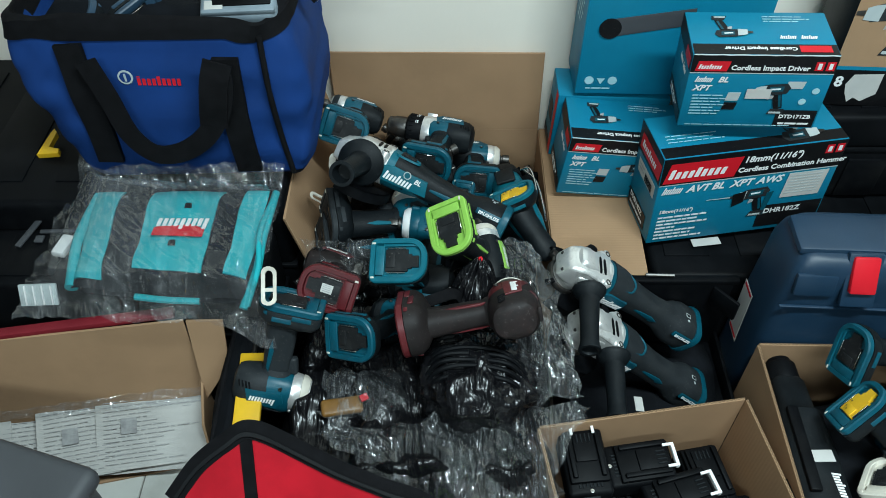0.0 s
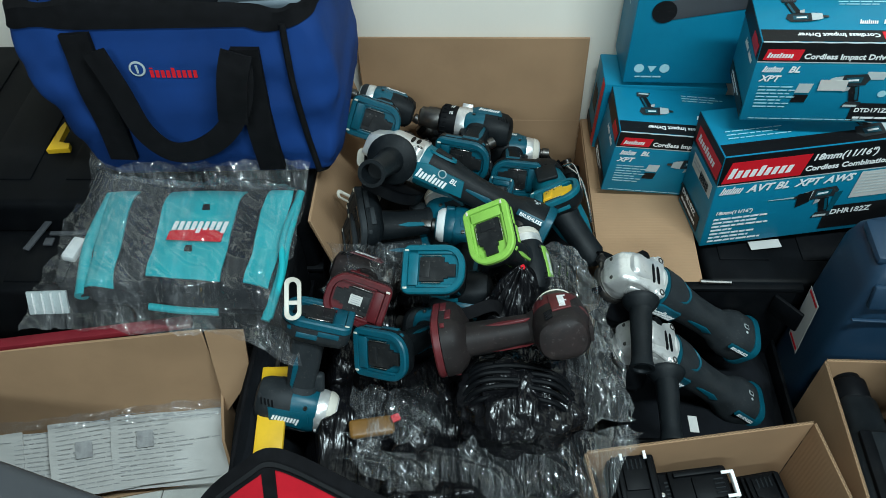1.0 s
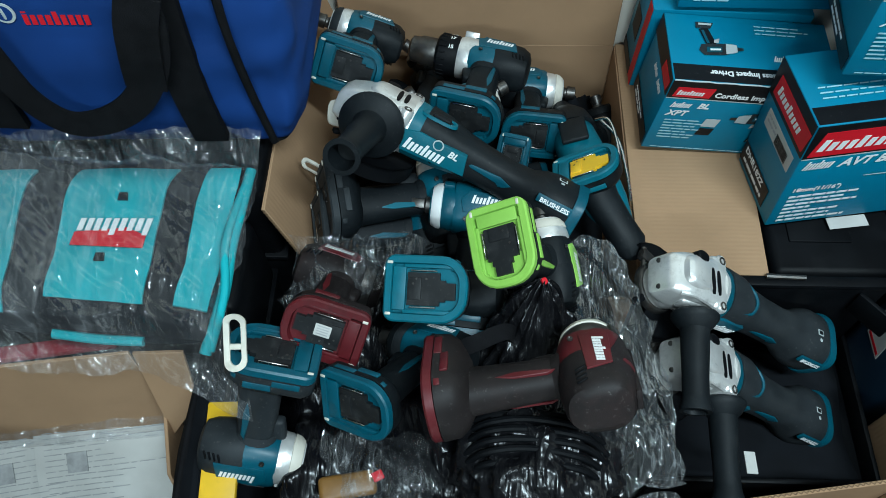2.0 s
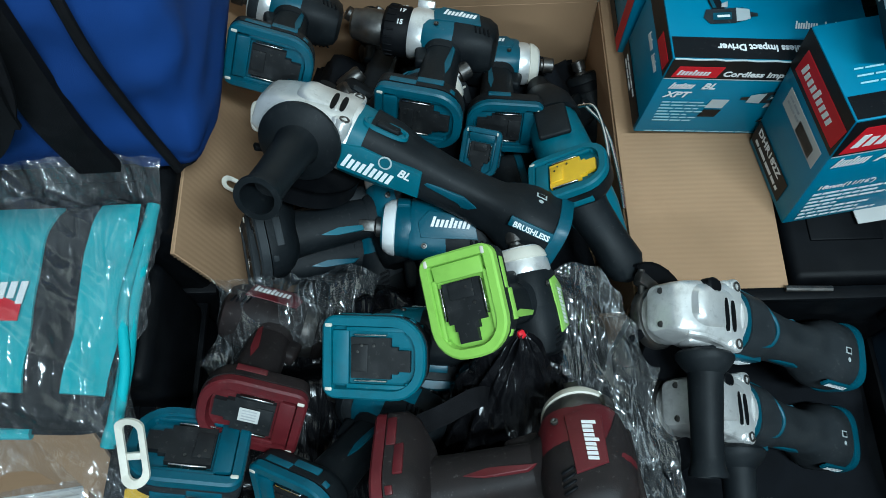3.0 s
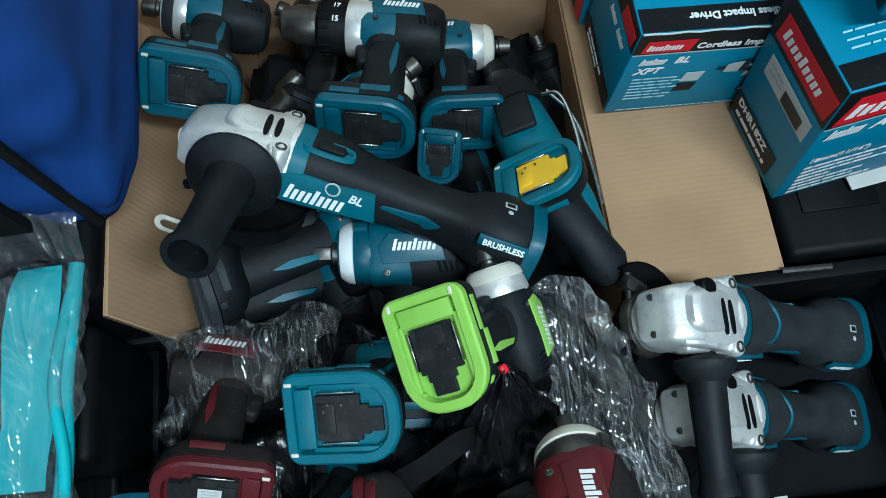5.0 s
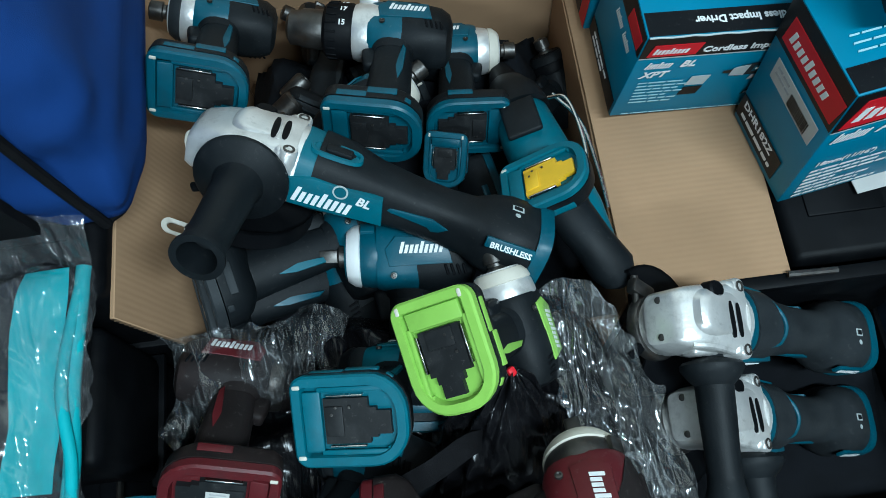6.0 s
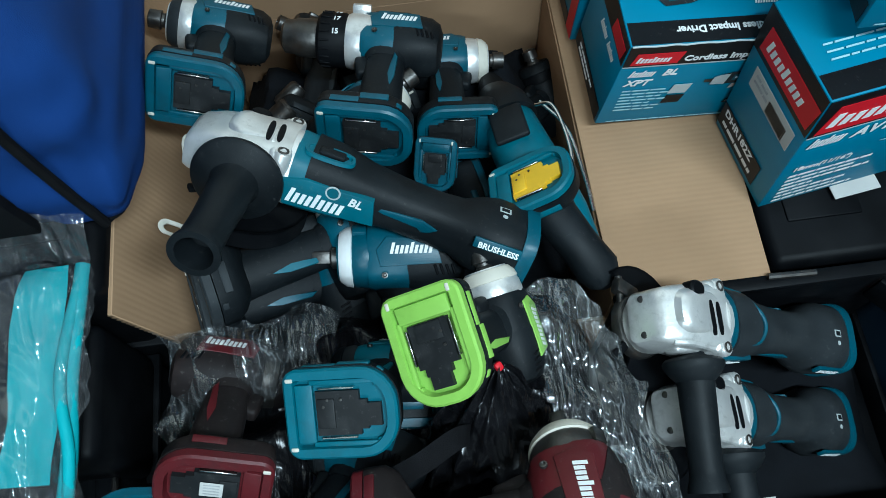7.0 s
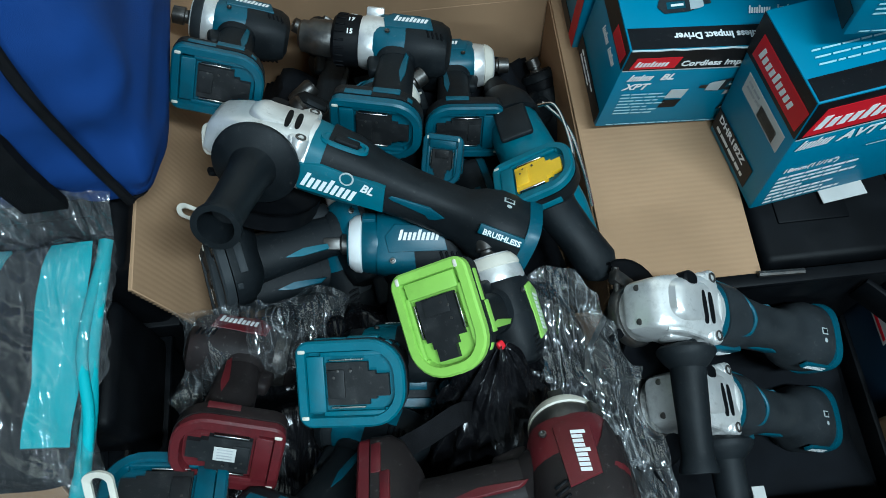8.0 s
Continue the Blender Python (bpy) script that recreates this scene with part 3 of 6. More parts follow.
def hammer_carton(m):
    size = w, d, h = 0.358, 0.125, 0.226
    c = thing("tool_carton", m, "large teal and black printed carton for a combination hammer", "box", "printed tool cartons")
    carton_body(c, w, d, h, BOX_TEAL)
    decal(c, "front", size, 0.001, h - 0.066, w - 0.001, h - 0.001, BOX_BLACK, "band")
    decal(c, "front", size, 0.001, h - 0.0685, w - 0.001, h - 0.0663, BOX_GREY, "stripe")
    decal(c, "front", size, 0.006, h - 0.062, 0.146, h - 0.014, BOX_RED, "red_panel", 0.01, 0.001)
    logo_bar(c, "front", size, 0.014, h - 0.051, 0.118, 0.023)
    words(c, "front", size, 0.158, h - 0.03, "18mm(11/16\")", 0.02, shear=0.15)
    words(c, "front", size, 0.152, h - 0.054, "Cordless Combination Hammer", 0.0165)
    for u in (w - 0.04, w - 0.02):
        decal(c, "front", size, u, h - 0.03, u + 0.015, h - 0.01, BOX_RED, "symbol", 0, 0.001)
        decal(c, "front", size, u + 0.004, h - 0.026, u + 0.011, h - 0.014, WHITE, "symbol_mark", 0, 0.0016)
    logo_bar(c, "front", size, 0.008, h - 0.09, 0.04, 0.018, shear=0.35)
    for u, text in ((0.058, "AVT"), (0.108, "BL"), (0.146, "XPT"), (0.198, "AWS")):
        words(c, "front", size, u, h - 0.09, text, 0.0235, shear=0.3)
    tool_picture(c, "front", size, 0.2, 0.064, 0.56, hammer=True)
    words(c, "front", size, 0.012, 0.084, "18mm(11/16\")", 0.012, shear=0.1)
    scribble(c, "front", size, 0.012, 0.07, (0.1, 0.085, 0.105, 0.04, 0.085, 0.075, 0.1), WHITE, 0.0098, 0.0042)
    decal(c, "front", size, 0.258, 0.09, 0.338, 0.154, PAPER, "label", 0.004, 0.0014)
    scribble(c, "front", size, 0.264, 0.146, (0.066,) * 7, BOX_GREY, 0.0075, 0.0025, 0.0024)
    words(c, "front", size, 0.235, 0.05, "DHR182Z", 0.018)
    decal(c, "front", size, 0.225, 0.012, w - 0.004, 0.072, BOX_BLACK, "panel", 0, 0.0008)
    # left side
    decal(c, "left", size, 0.001, h - 0.066, d - 0.001, h - 0.001, BOX_BLACK, "band")
    decal(c, "left", size, 0.012, h - 0.058, d - 0.006, h - 0.02, BOX_RED, "red_panel", 0.004, 0.001)
    logo_bar(c, "left", size, 0.022, h - 0.048, 0.08, 0.017)
    decal(c, "left", size, 0.022, h - 0.11, d - 0.012, h - 0.078, PAPER, "label", 0, 0.0012)
    bm = bmesh.new()
    rnd = random.Random(4)
    at = 0.062
    while at < 0.1:
        run = rnd.uniform(0.0006, 0.0018)
        slab([(at, h - 0.107), (at + run, h - 0.107), (at + run, h - 0.088), (at, h - 0.088)], 0, 0.0003, bm=bm)
        at += run + rnd.uniform(0.0006, 0.0014)
    bm.transform(face_of("left", w, d, h, 0.0022))
    tagged(part("barcode", bm, BOX_BLACK, c), kind="stuff")
    scribble(c, "left", size, 0.028, h - 0.088, (0.026, 0.03), INK, 0.009, 0.004, 0.0022)
    decal(c, "left", size, 0.002, 0.012, d - 0.026, 0.052, BOX_BLACK, "panel", 0, 0.0008)
    words(c, "left", size, 0.01, 0.036, "DHR182Z", 0.0165)
    scribble(c, "left", size, 0.012, 0.02, (0.075,), WHITE, 0.008, 0.006)
    # top
    decal(c, "top", size, 0.002, 0.002, w - 0.002, 0.03, BOX_BLACK, "band")
    tool_picture(c, "top", size, 0.27, 0.075, 0.6, turned=True)
    scribble(c, "top", size, 0.02, 0.06, (0.1, 0.09, 0.11), PALE_TEAL, 0.009, 0.002)
    return c


def plain_carton(m, size, label, tube_picture=False):
    w, d, h = size
    c = thing("tool_carton", m, label, "box", "printed tool cartons")
    carton_body(c, w, d, h, BOX_TEAL)
    if tube_picture:
        bm = along_x([(0, 0, 0.001, 0.02), (0.16, 0.028, 0.001, 0.018)])
        bm.transform(pose(0.05, -0.0014, 0.155))
        part("picture", bm, GREY_PLASTIC, c)
        bm = lathe([(-0.001, 0.022), (0.0004, 0.022)], basis((0.05, -0.003, 0.155), (0, -1, 0), (0, 0, 1)), 24)
        part("picture", bm, BOX_BLACK, c)
        for k, u in enumerate((0.026, 0.05, 0.074)):
            bm = lathe([(0, 0.0095), (0.0005, 0.0095)], face_of("front", w, d, h, 0.0008) @ pose(u, 0.034, 0, 0, -90, 0), 20 if k != 1 else 3)
            part("symbol", bm, PALE_TEAL, c)
        scribble(c, "front", size, 0.02, 0.014, (0.05,), PALE_TEAL, 0.006, 0.003)
        scribble(c, "left", size, 0.03, 0.2, (0.05, 0.06, 0.05, 0.06, 0.05, 0.04), PALE_TEAL, 0.012, 0.004)
        decal(c, "front", size, 0.001, h - 0.07, w - 0.001, h - 0.001, BOX_BLACK, "band")
    return c


impact_carton(basis((0.241, 1.242, 0.272), (1, 0.005, -0.10), (0.12, -0.03, 1)), "scuffed small teal impact driver carton standing on the cardboard flap", False)
hammer_carton(basis((0.415, 1.110, 0.254), (1, 0.15, 0.02), (0.03, 0.02, 1)))
impact_carton(basis((0.433, 1.164, 0.518), (1, -0.075, 0.035), (0.02, -0.03, 1)), "small teal impact driver carton lying on a larger carton", True)
plain_carton(basis((0.275, 1.372, 0.436), (1, 0.0, -0.02), (-0.02, 0.03, 1)), (0.36, 0.12, 0.34), "tall teal carton with a printed black blower tube, against the wall", True)
back = plain_carton(basis((0.236, 1.378, 0.262), (1, 0.0, -0.05), (0.08, 0.0, 1)), (0.24, 0.1, 0.165), "teal carton with a red stripe, behind a small carton")
decal(back, "left", (0.24, 0.1, 0.165), 0.076, 0.002, 0.099, 0.163, BOX_RED, "stripe")
decal(back, "left", (0.24, 0.1, 0.165), 0.001, 0.001, 0.074, 0.022, BOX_BLACK, "band")
decal(back, "left", (0.24, 0.1, 0.165), 0.02, 0.06, 0.06, 0.11, BOX_BLACK, "picture")


def battery_carton(m):
    w, d, h = 0.3, 0.14, 0.26
    c = thing("tool_carton", m, "cream and black printed carton with a torn white patch", "box", "printed tool cartons")
    carton_body(c, w, d, h, BOX_BLACK)
    size = (w, d, h)
    decal(c, "front", size, 0.001, 0.09, w - 0.001, h - 0.001, CARD_IN, "band")
    decal(c, "front", size, 0.001, 0.082, w - 0.001, 0.09, BOX_TEAL, "stripe")
    decal(c, "front", size, 0.035, 0.012, 0.1, 0.07, PAPER, "torn_patch", lift=0.001, outline=[(0.04, 0.03), (0.05, 0.01), (0.06, 0.02), (0.075, 0.012), (0.1, 0.03), (0.1, 0.075), (0.045, 0.072), (0.035, 0.05)])
    words(c, "front", size, 0.012, 0.045, "8", 0.032)
    tool_picture(c, "front", size, 0.07, 0.14, 0.8)
    return c


battery_carton(basis((0.755, 1.30, 0.462), (1, -0.06, 0), (0, 0.05, 1)))


# ---- hard cases ----
def hard_case(m, w, d, h, label, material=None, latch=None, ribs=4, group="hard tool cases"):
    """A moulded tool case: lower tray, lid, seam, ribs, latches and a handle; the origin at its lower left front corner."""
    material = material or GLOSS_BLACK
    c = thing("tool_case", m, label, "case", group)
    split = h * 0.62
    part("tray", rbox((w, d, split - 0.002), (w / 2, d / 2, (split - 0.002) / 2), r=0.012, seg=3), material, c)
    part("lid", rbox((w, d, h - split), (w / 2, d / 2, split + (h - split) / 2), r=0.014, seg=3), material, c)
    part("seam", rbox((w + 0.008, d + 0.008, 0.01), (w / 2, d / 2, split), r=0.003), material, c)
    for i in range(ribs):
        x = w * (i + 0.5) / ribs
        part("rib", rbox((w / ribs * 0.55, 0.008, split * 0.75), (x, -0.001, split * 0.45), r=0.003), material, c)
        part("lid_rib", rbox((w / ribs * 0.6, d * 0.75, 0.006), (x, d / 2, h), r=0.0025), material, c)
    for x in (w * 0.22, w * 0.78):
        lt = part("latch", rbox((0.05, 0.012, 0.06), (x, -0.006, split + 0.004), r=0.004), latch or GREY_PLASTIC, c)
        part("pin", rbox((0.044, 0.007, 0.006), (x, -0.012, split + 0.024), r=0.002), STEEL, lt)
    return c


hard_case(pose(-1.22, 1.03, 0), 0.93, 0.46, 0.448, "large black plastic tool case under the blue bag", ribs=6)
hard_case(pose(-1.16, 0.885, 0), 0.85, 0.138, 0.395, "black plastic tool case with latches under the wrapped bag", latch=GREY_PLASTIC, ribs=5)
hard_case(pose(0.425, 1.04, 0), 0.62, 0.44, 0.232, "flat black plastic tool case under printed cartons", ribs=4)
hard_case(pose(0.66, 1.262, 0.2385), 0.6, 0.24, 0.22, "black plastic tool case behind the large carton", ribs=4)


def navy_case():
    c = thing("tool_case", pose(0.585, 0.872, 0, 0, 0, -3), "closed navy blue plastic tool case with a red latch", "case", "hard tool cases")
    w, d, h = 0.46, 0.17, 0.45
    rings = []
    for z, inset in ((0, 0.012), (0.006, 0.003), (0.03, 0.0), (h - 0.05, 0.012), (h - 0.02, 0.02), (h - 0.004, 0.032), (h, 0.045)):
        rings.append(sq_ring((w / 2, d / 2, z), (1, 0, 0), (0, 1, 0), w / 2 - inset, d / 2 - inset * 0.8, 9, 48))
    part("shell", loft(rings), NAVY, c)
    part("lid_band", rbox((w - 0.04, d * 0.5, 0.02), (w / 2, d / 2, h - 0.002), r=0.008), NAVY, c)
    part("panel", rbox((0.07, 0.012, 0.045), (0.056, 0.013, h - 0.05), (-14, 0, 0), r=0.005), NAVY, c)
    part("panel", rbox((0.2, 0.012, 0.045), (0.31, 0.013, h - 0.05), (-14, 0, 0), r=0.005), NAVY, c)
    part("seam", rbox((w - 0.016, 0.006, 0.004), (w / 2, 0.004, h - 0.1), r=0.001), NAVY, c)
    lt = part("latch", rbox((0.044, 0.014, 0.066), (0.128, 0.014, h - 0.022), (-32, 0, 0), r=0.004), BOX_RED, c, "red latch")
    part("latch_frame", rbox((0.058, 0.012, 0.10), (0.128, 0.016, h - 0.036), (-26, 0, 0), r=0.004), NAVY, c)
    bm = slab([(0, 0), (0.05, 0), (0.05, 0.13), (0.0, 0.13)], 0, 0.0006)
    bm.transform(basis((-0.0005, 0.125, 0.135), (0, -1, 0.1), (-1, 0, 0.02)))
    lab = part("paper_label", bm, PAPER, c, "white paper label")
    for z in (0.004, 0.12):
        bm = slab([(0.004, z), (0.046, z), (0.046, z + 0.006), (0.004, z + 0.006)], 0.0006, 0.001)
        bm.transform(basis((-0.0005, 0.125, 0.135), (0, -1, 0.1), (-1, 0, 0.02)))
        part("red_stripe", bm, BOX_RED, lab)
    return c


navy_case()


ob = part("paper_sheet", rbox((0.06, 0.02, 0.002), (0.545, 1.127, 0.2415), (0, 0, 8), r=0.0005, seg=1), PAPER)
tagged(ob, "white paper sheet under the large carton", "paper")


# ---- blue bag ----
def soft(v, amount, s, seed):
    """Pushes a point about by smooth folds."""
    q = Vector(v) * s + Vector((seed, seed * 0.7, 0))
    return Vector(v) + noise.noise_vector(q) * amount


def blue_bag():
    c = thing("tool_bag", pose(0, 0, 0), "open blue nylon tool bag with black webbing handles", "bag")
    cx, cy = -0.472, 1.262
    rows = [(0.454, 0.216, 0.152), (0.466, 0.226, 0.168), (0.50, 0.234, 0.172), (0.56, 0.238, 0.172), (0.62, 0.238, 0.168), (0.69, 0.232, 0.160), (0.742, 0.228, 0.150), (0.768, 0.224, 0.142)]

    def ring(z, a, b, grow=0.0):
        pts = sq_ring((cx + (z - 0.46) * -0.02, cy, z), (1, 0, 0), (0, 1, 0), a + grow, b + grow, 12, 120)
        slim = 0.84 + 0.16 * min(1.0, max(0.0, (z - 0.454) / 0.24))
        for q in pts:
            if q.x < cx:
                q.x = cx + (q.x - cx) * slim
        mid = Vector((cx, cy, z))
        pts = [q + (q - mid).normalized() * 0.016 * (facets(q, 5.5, 2) - 0.45) * min(1.0, (z - 0.454) / 0.04) for q in pts]
        return [soft(soft(q, 0.018, 7, 3), 0.009, 21, 8) if 0.46 < z else Vector(q) for q in pts]

    body = []
    for (z0, a0, b0), (z1, a1, b1) in zip(rows, rows[1:]):
        for k in range(5):
            t = k / 5
            body.append(ring(z0 + (z1 - z0) * t, a0 + (a1 - a0) * t, b0 + (b1 - b0) * t))
    body.append(ring(0.768, 0.224, 0.142))
    body += [ring(0.768, 0.218, 0.136), ring(0.70, 0.21, 0.13), ring(0.62, 0.2, 0.12)]
    part("body", loft(body), BLUE_CLOTH, c, angle=60)
    band = [ring(0.74, 0.2285, 0.1505, 0.003), ring(0.752, 0.2265, 0.1475, 0.003), ring(0.771, 0.224, 0.143, 0.003), ring(0.774, 0.218, 0.137, 0.0), ring(0.73, 0.212, 0.13, -0.002)]
    part("top_band", loft(band, cap=False), WEB, c, "black zipped rim", angle=60)
    # piping at the right end
    part("piping", tube(smooth_path([(-0.292, 1.115, 0.742), (-0.291, 1.106, 0.7), (-0.288, 1.094, 0.64), (-0.282, 1.09, 0.56), (-0.272, 1.086, 0.475)], 6), 0.005), WEB, c)
    part("piping", tube(smooth_path([(-0.272, 1.092, 0.470), (-0.259, 1.115, 0.464), (-0.254, 1.2, 0.464), (-0.254, 1.32, 0.464)], 6), 0.0035), WEB, c)
    # webbing and handle loop
    f = (0, -1, 0.15)
    part("webbing", ribbon([(-0.602, 1.104, 0.735), (-0.6, 1.097, 0.7), (-0.597, 1.085, 0.648), (-0.594, 1.084, 0.577), (-0.596, 1.082, 0.506)], f, 0.045, 0.009), WEB, c)
    part("webbing", ribbon([(-0.352, 1.101, 0.71), (-0.353, 1.092, 0.628), (-0.352, 1.084, 0.56), (-0.35, 1.086, 0.481)], f, 0.043, 0.01), WEB, c)
    part("handle", ribbon([(-0.57, 1.08, 0.72), (-0.551, 1.07, 0.659), (-0.533, 1.06, 0.586), (-0.499, 1.055, 0.547), (-0.454, 1.055, 0.549), (-0.405, 1.055, 0.581), (-0.369, 1.06, 0.632), (-0.356, 1.07, 0.681), (-0.36, 1.08, 0.703)], f, 0.036, 0.004, 10), WEB, c, "drooping black webbing handle")
    part("handle_wrap", ribbon([(-0.383, 1.057, 0.606), (-0.375, 1.057, 0.647), (-0.366, 1.062, 0.689), (-0.355, 1.072, 0.722)], f, 0.046, 0.005, 8), WEB, c)
    # zip pull with steel slider at the rim's right end
    zp = part("zip_end", ribbon([(-0.27, 1.16, 0.77), (-0.24, 1.19, 0.79), (-0.222, 1.2, 0.782), (-0.205, 1.205, 0.757)], (0.3, -1, 0.6), 0.022, 0.003), WEB, c)
    part("zip_slider", rbox((0.008, 0.004, 0.03), (-0.204, 1.2, 0.764), (20, 30, 0), r=0.0015), CHROME, zp)
    # mark: a grey ring and a red bar
    bm = lathe([(-0.0005, 0.0125), (0.0008, 0.0125), (0.0008, 0.0095), (-0.0004, 0.0095)], basis((-0.522, 1.095, 0.678), (0, -1, 0.12), (0, 0, 1)), 28)
    badge = part("round_mark", bm, BOX_GREY, c, "pale grey round mark")
    bm = lathe([(-0.0005, 0.0095), (0.0012, 0.0095)], basis((-0.522, 1.095, 0.678), (0, -1, 0.12), (0, 0, 1)), 24)
    part("field", bm, BLUE_CLOTH, badge)
    bm = rbox((0.0035, 0.0012, 0.015), (-0.522, 1.0935, 0.678), r=0.0004, seg=1)
    part("bar", bm, BOX_GREY, badge)
    bm = mark_slab(0.076, 0.0165, 0.0, 0.0008)
    bm.transform(basis((-0.505, 1.0952, 0.662), (1, 0.03, -0.03), (0, -1, 0.15)))
    part("red_mark", bm, BOX_RED, c, "red stitched mark")
    return c


blue_bag()


# ---- wrapped teal bag ----
def wrapped_bag():
    m = basis((-0.630, 0.850, 0.404), (1, 0.045, -0.03), (0.03, -0.12, 1))
    c = thing("folded_tool_bag", m, "folded teal and black tool bag sealed in clear plastic", "bag")
    w, d, h = 0.332, 0.205, 0.05

    def puff(x, y, lift=0.0):
        e = min(1, 6 * min(x / w, 1 - x / w, (y / d), 1 - y / d))
        return h * (0.35 + 0.65 * max(0, e) ** 0.5) + 0.006 * rough(x, y, 0, 18) + lift

    def skew(v):
        """The bag lies pulled askew: narrower and shifted towards its front edge."""
        f = 1 - v[1] / d
        return Vector((v[0] * (1 - 0.09 * f) + 0.004 * f, v[1] - 0.03 * f * v[0] / w, v[2]))

    def bar(points, r, n=8):
        return tube([skew(q) for q in smooth_path(points, 6)], r, n)

    def patch(name, material, x0, x1, y0, y1, lift, n=14, label=""):
        bm = sheet(n, n, lambda u, v: skew((x0 + (x1 - x0) * u + 0.003 * rough(u, v, 3, 5), y0 + (y1 - y0) * v, puff(x0 + (x1 - x0) * u, y0 + (y1 - y0) * v, lift))), 0.003)
        return part(name, bm, material, c, label, 60)

    body = []
    for z, g in ((0.0, -0.012), (0.004, 0.0), (0.016, 0.002)):
        body.append([skew(q) for q in sq_ring((w / 2, d / 2, z), (1, 0, 0), (0, 1, 0), w / 2 + g, d / 2 + g, 8, 64)])
    part("underside", loft(body), DARK_CLOTH, c)
    patch("body", DARK_CLOTH, 0.002, w - 0.002, 0.002, d - 0.002, 0.0, 30)
    patch("side_strip", TEAL_CLOTH, 0.012, 0.062, 0.012, d - 0.004, 0.005)
    patch("pocket", TEAL_CLOTH, 0.118, 0.242, 0.03, d - 0.002, 0.006, 18, "teal nylon pocket")
    patch("side_strip", TEAL_CLOTH, 0.283, 0.322, 0.03, d - 0.004, 0.005)
    for y in (0.006, 0.016):
        part("folded_edge", bar([(w - 0.012 + y * 0.6, y * 0.4 - 0.012, 0.018), (w + 0.002 + y * 0.4, 0.05, 0.03 + y), (w + 0.004 - y * 0.5, 0.11, 0.032 + y), (w + 0.001, d - 0.004, 0.028)], 0.0085 - y * 0.2, 10), TEAL_CLOTH, c)
    part("folded_edge", bar([(0.002, 0.004, 0.022), (-0.004, 0.1, 0.026), (0.012, d - 0.006, 0.024)], 0.011, 10), TEAL_CLOTH, c)
    part("folded_edge", bar([(0.12, -0.001, 0.016), (0.18, -0.003, 0.016), (0.24, -0.001, 0.016)], 0.006, 8), TEAL_CLOTH, c)
    # mark on the pocket, upside down
    z = puff(0.18, 0.09, 0.0125)
    bm = slab([(0.135, 0.083), (0.222, 0.078), (0.224, 0.094), (0.2, 0.105), (0.138, 0.1)], z, z + 0.001)
    part("red_mark", bm, BOX_RED, c, "red mark", 60)
    bm = mark_slab(0.092, 0.022, 0.2, 0.001)
    bm.transform(pose(0.23, 0.116, z + 0.001, 0, 0, 179))
    tagged(part("trade_mark", bm, WHITE, c), kind="stuff")
    for x, y in ((0.172, 0.068), (0.188, 0.148)):
        bm = slab([(x - 0.006, y - 0.005), (x + 0.006, y - 0.005), (x + 0.005, y + 0.005), (x - 0.005, y + 0.005)], z - 0.003, z)
        part("symbol", bm, BOX_BLACK, c)
    # the plastic: a loose wrinkled skin with flat seams
    def skin(u, v):
        f = 1 - v
        flare = 0.05 * max(0.0, 1 - u * 4) * (0.3 + f)
        tail = 0.05 * max(0.0, u * 5 - 4) * max(0.0, f * 4 - 3)
        x = -0.016 - flare + u * (w + 0.034 + flare) * (1 - 0.1 * f) + tail
        y = -0.05 - 0.022 * u + v * (d + 0.118 + 0.03 * max(0.0, 1 - u * 4)) - tail
        inside = max(0.0, min(1.0, 14 * min(u - 0.06, 0.97 - u, v - 0.13, 0.82 - v) + 0.5))
        q = Vector((x, y, 0))
        loose = 1 - inside
        z = 0.004 + inside * (h + 0.012) + (0.012 + 0.016 * loose) * facets(q, 14 + 8 * loose, 1) + 0.006 * facets(q, 40, 4) + 0.005 * rough(x, y, 2, 11)
        z += 0.28 * max(0.0, v - 0.82) - 0.05 * max(0.0, 0.06 - v)
        return Vector((x + 0.01 * rough(y, 1, 2, 14), y + 0.012 * rough(x, 4, 2, 16), max(z, 0.002)))
    part("plastic_wrap", sheet(170, 130, skin), WRAP, c, "crinkled clear plastic wrap", 70)
    return c


wrapped_bag()


# ---- paper carton at the left ----
def paper_carton():
    c = thing("cardboard_box", pose(-0.458, 0.85, 0, 0, 0, 8), "cut open brown cardboard box full of printed manuals", "box", "open cartons on the floor")
    w = 0.62
    corrugated("back_panel", c, (-w, -0.03, 0.0), (0, -0.03, 0.0), (0, 0, 0.336), (-w, 0, 0.336))
    corrugated("right_panel", c, (0, -0.03, 0.0), (0.0, -0.16, 0.0), (0.0, -0.11, 0.16), (0, -0.02, 0.2))
    corrugated("side_flap", c, (0.002, -0.05, 0.15), (0.062, -0.035, 0.235), (0.068, -0.004, 0.33), (0.004, 0.0, 0.334))
    corrugated("bottom", c, (-w, -0.15, 0.006), (0, -0.1, 0.006), (0, -0.03, 0.006), (-w, -0.03, 0.006))
    part("red_flap", rbox((w - 0.02, 0.02, 0.014), (-w / 2 - 0.005, 0.012, 0.338), (0, 0, 1.5), r=0.004), DULL_RED, c, "dull red board along the upper edge")
    return c


paper_carton()
rnd = random.Random(12)


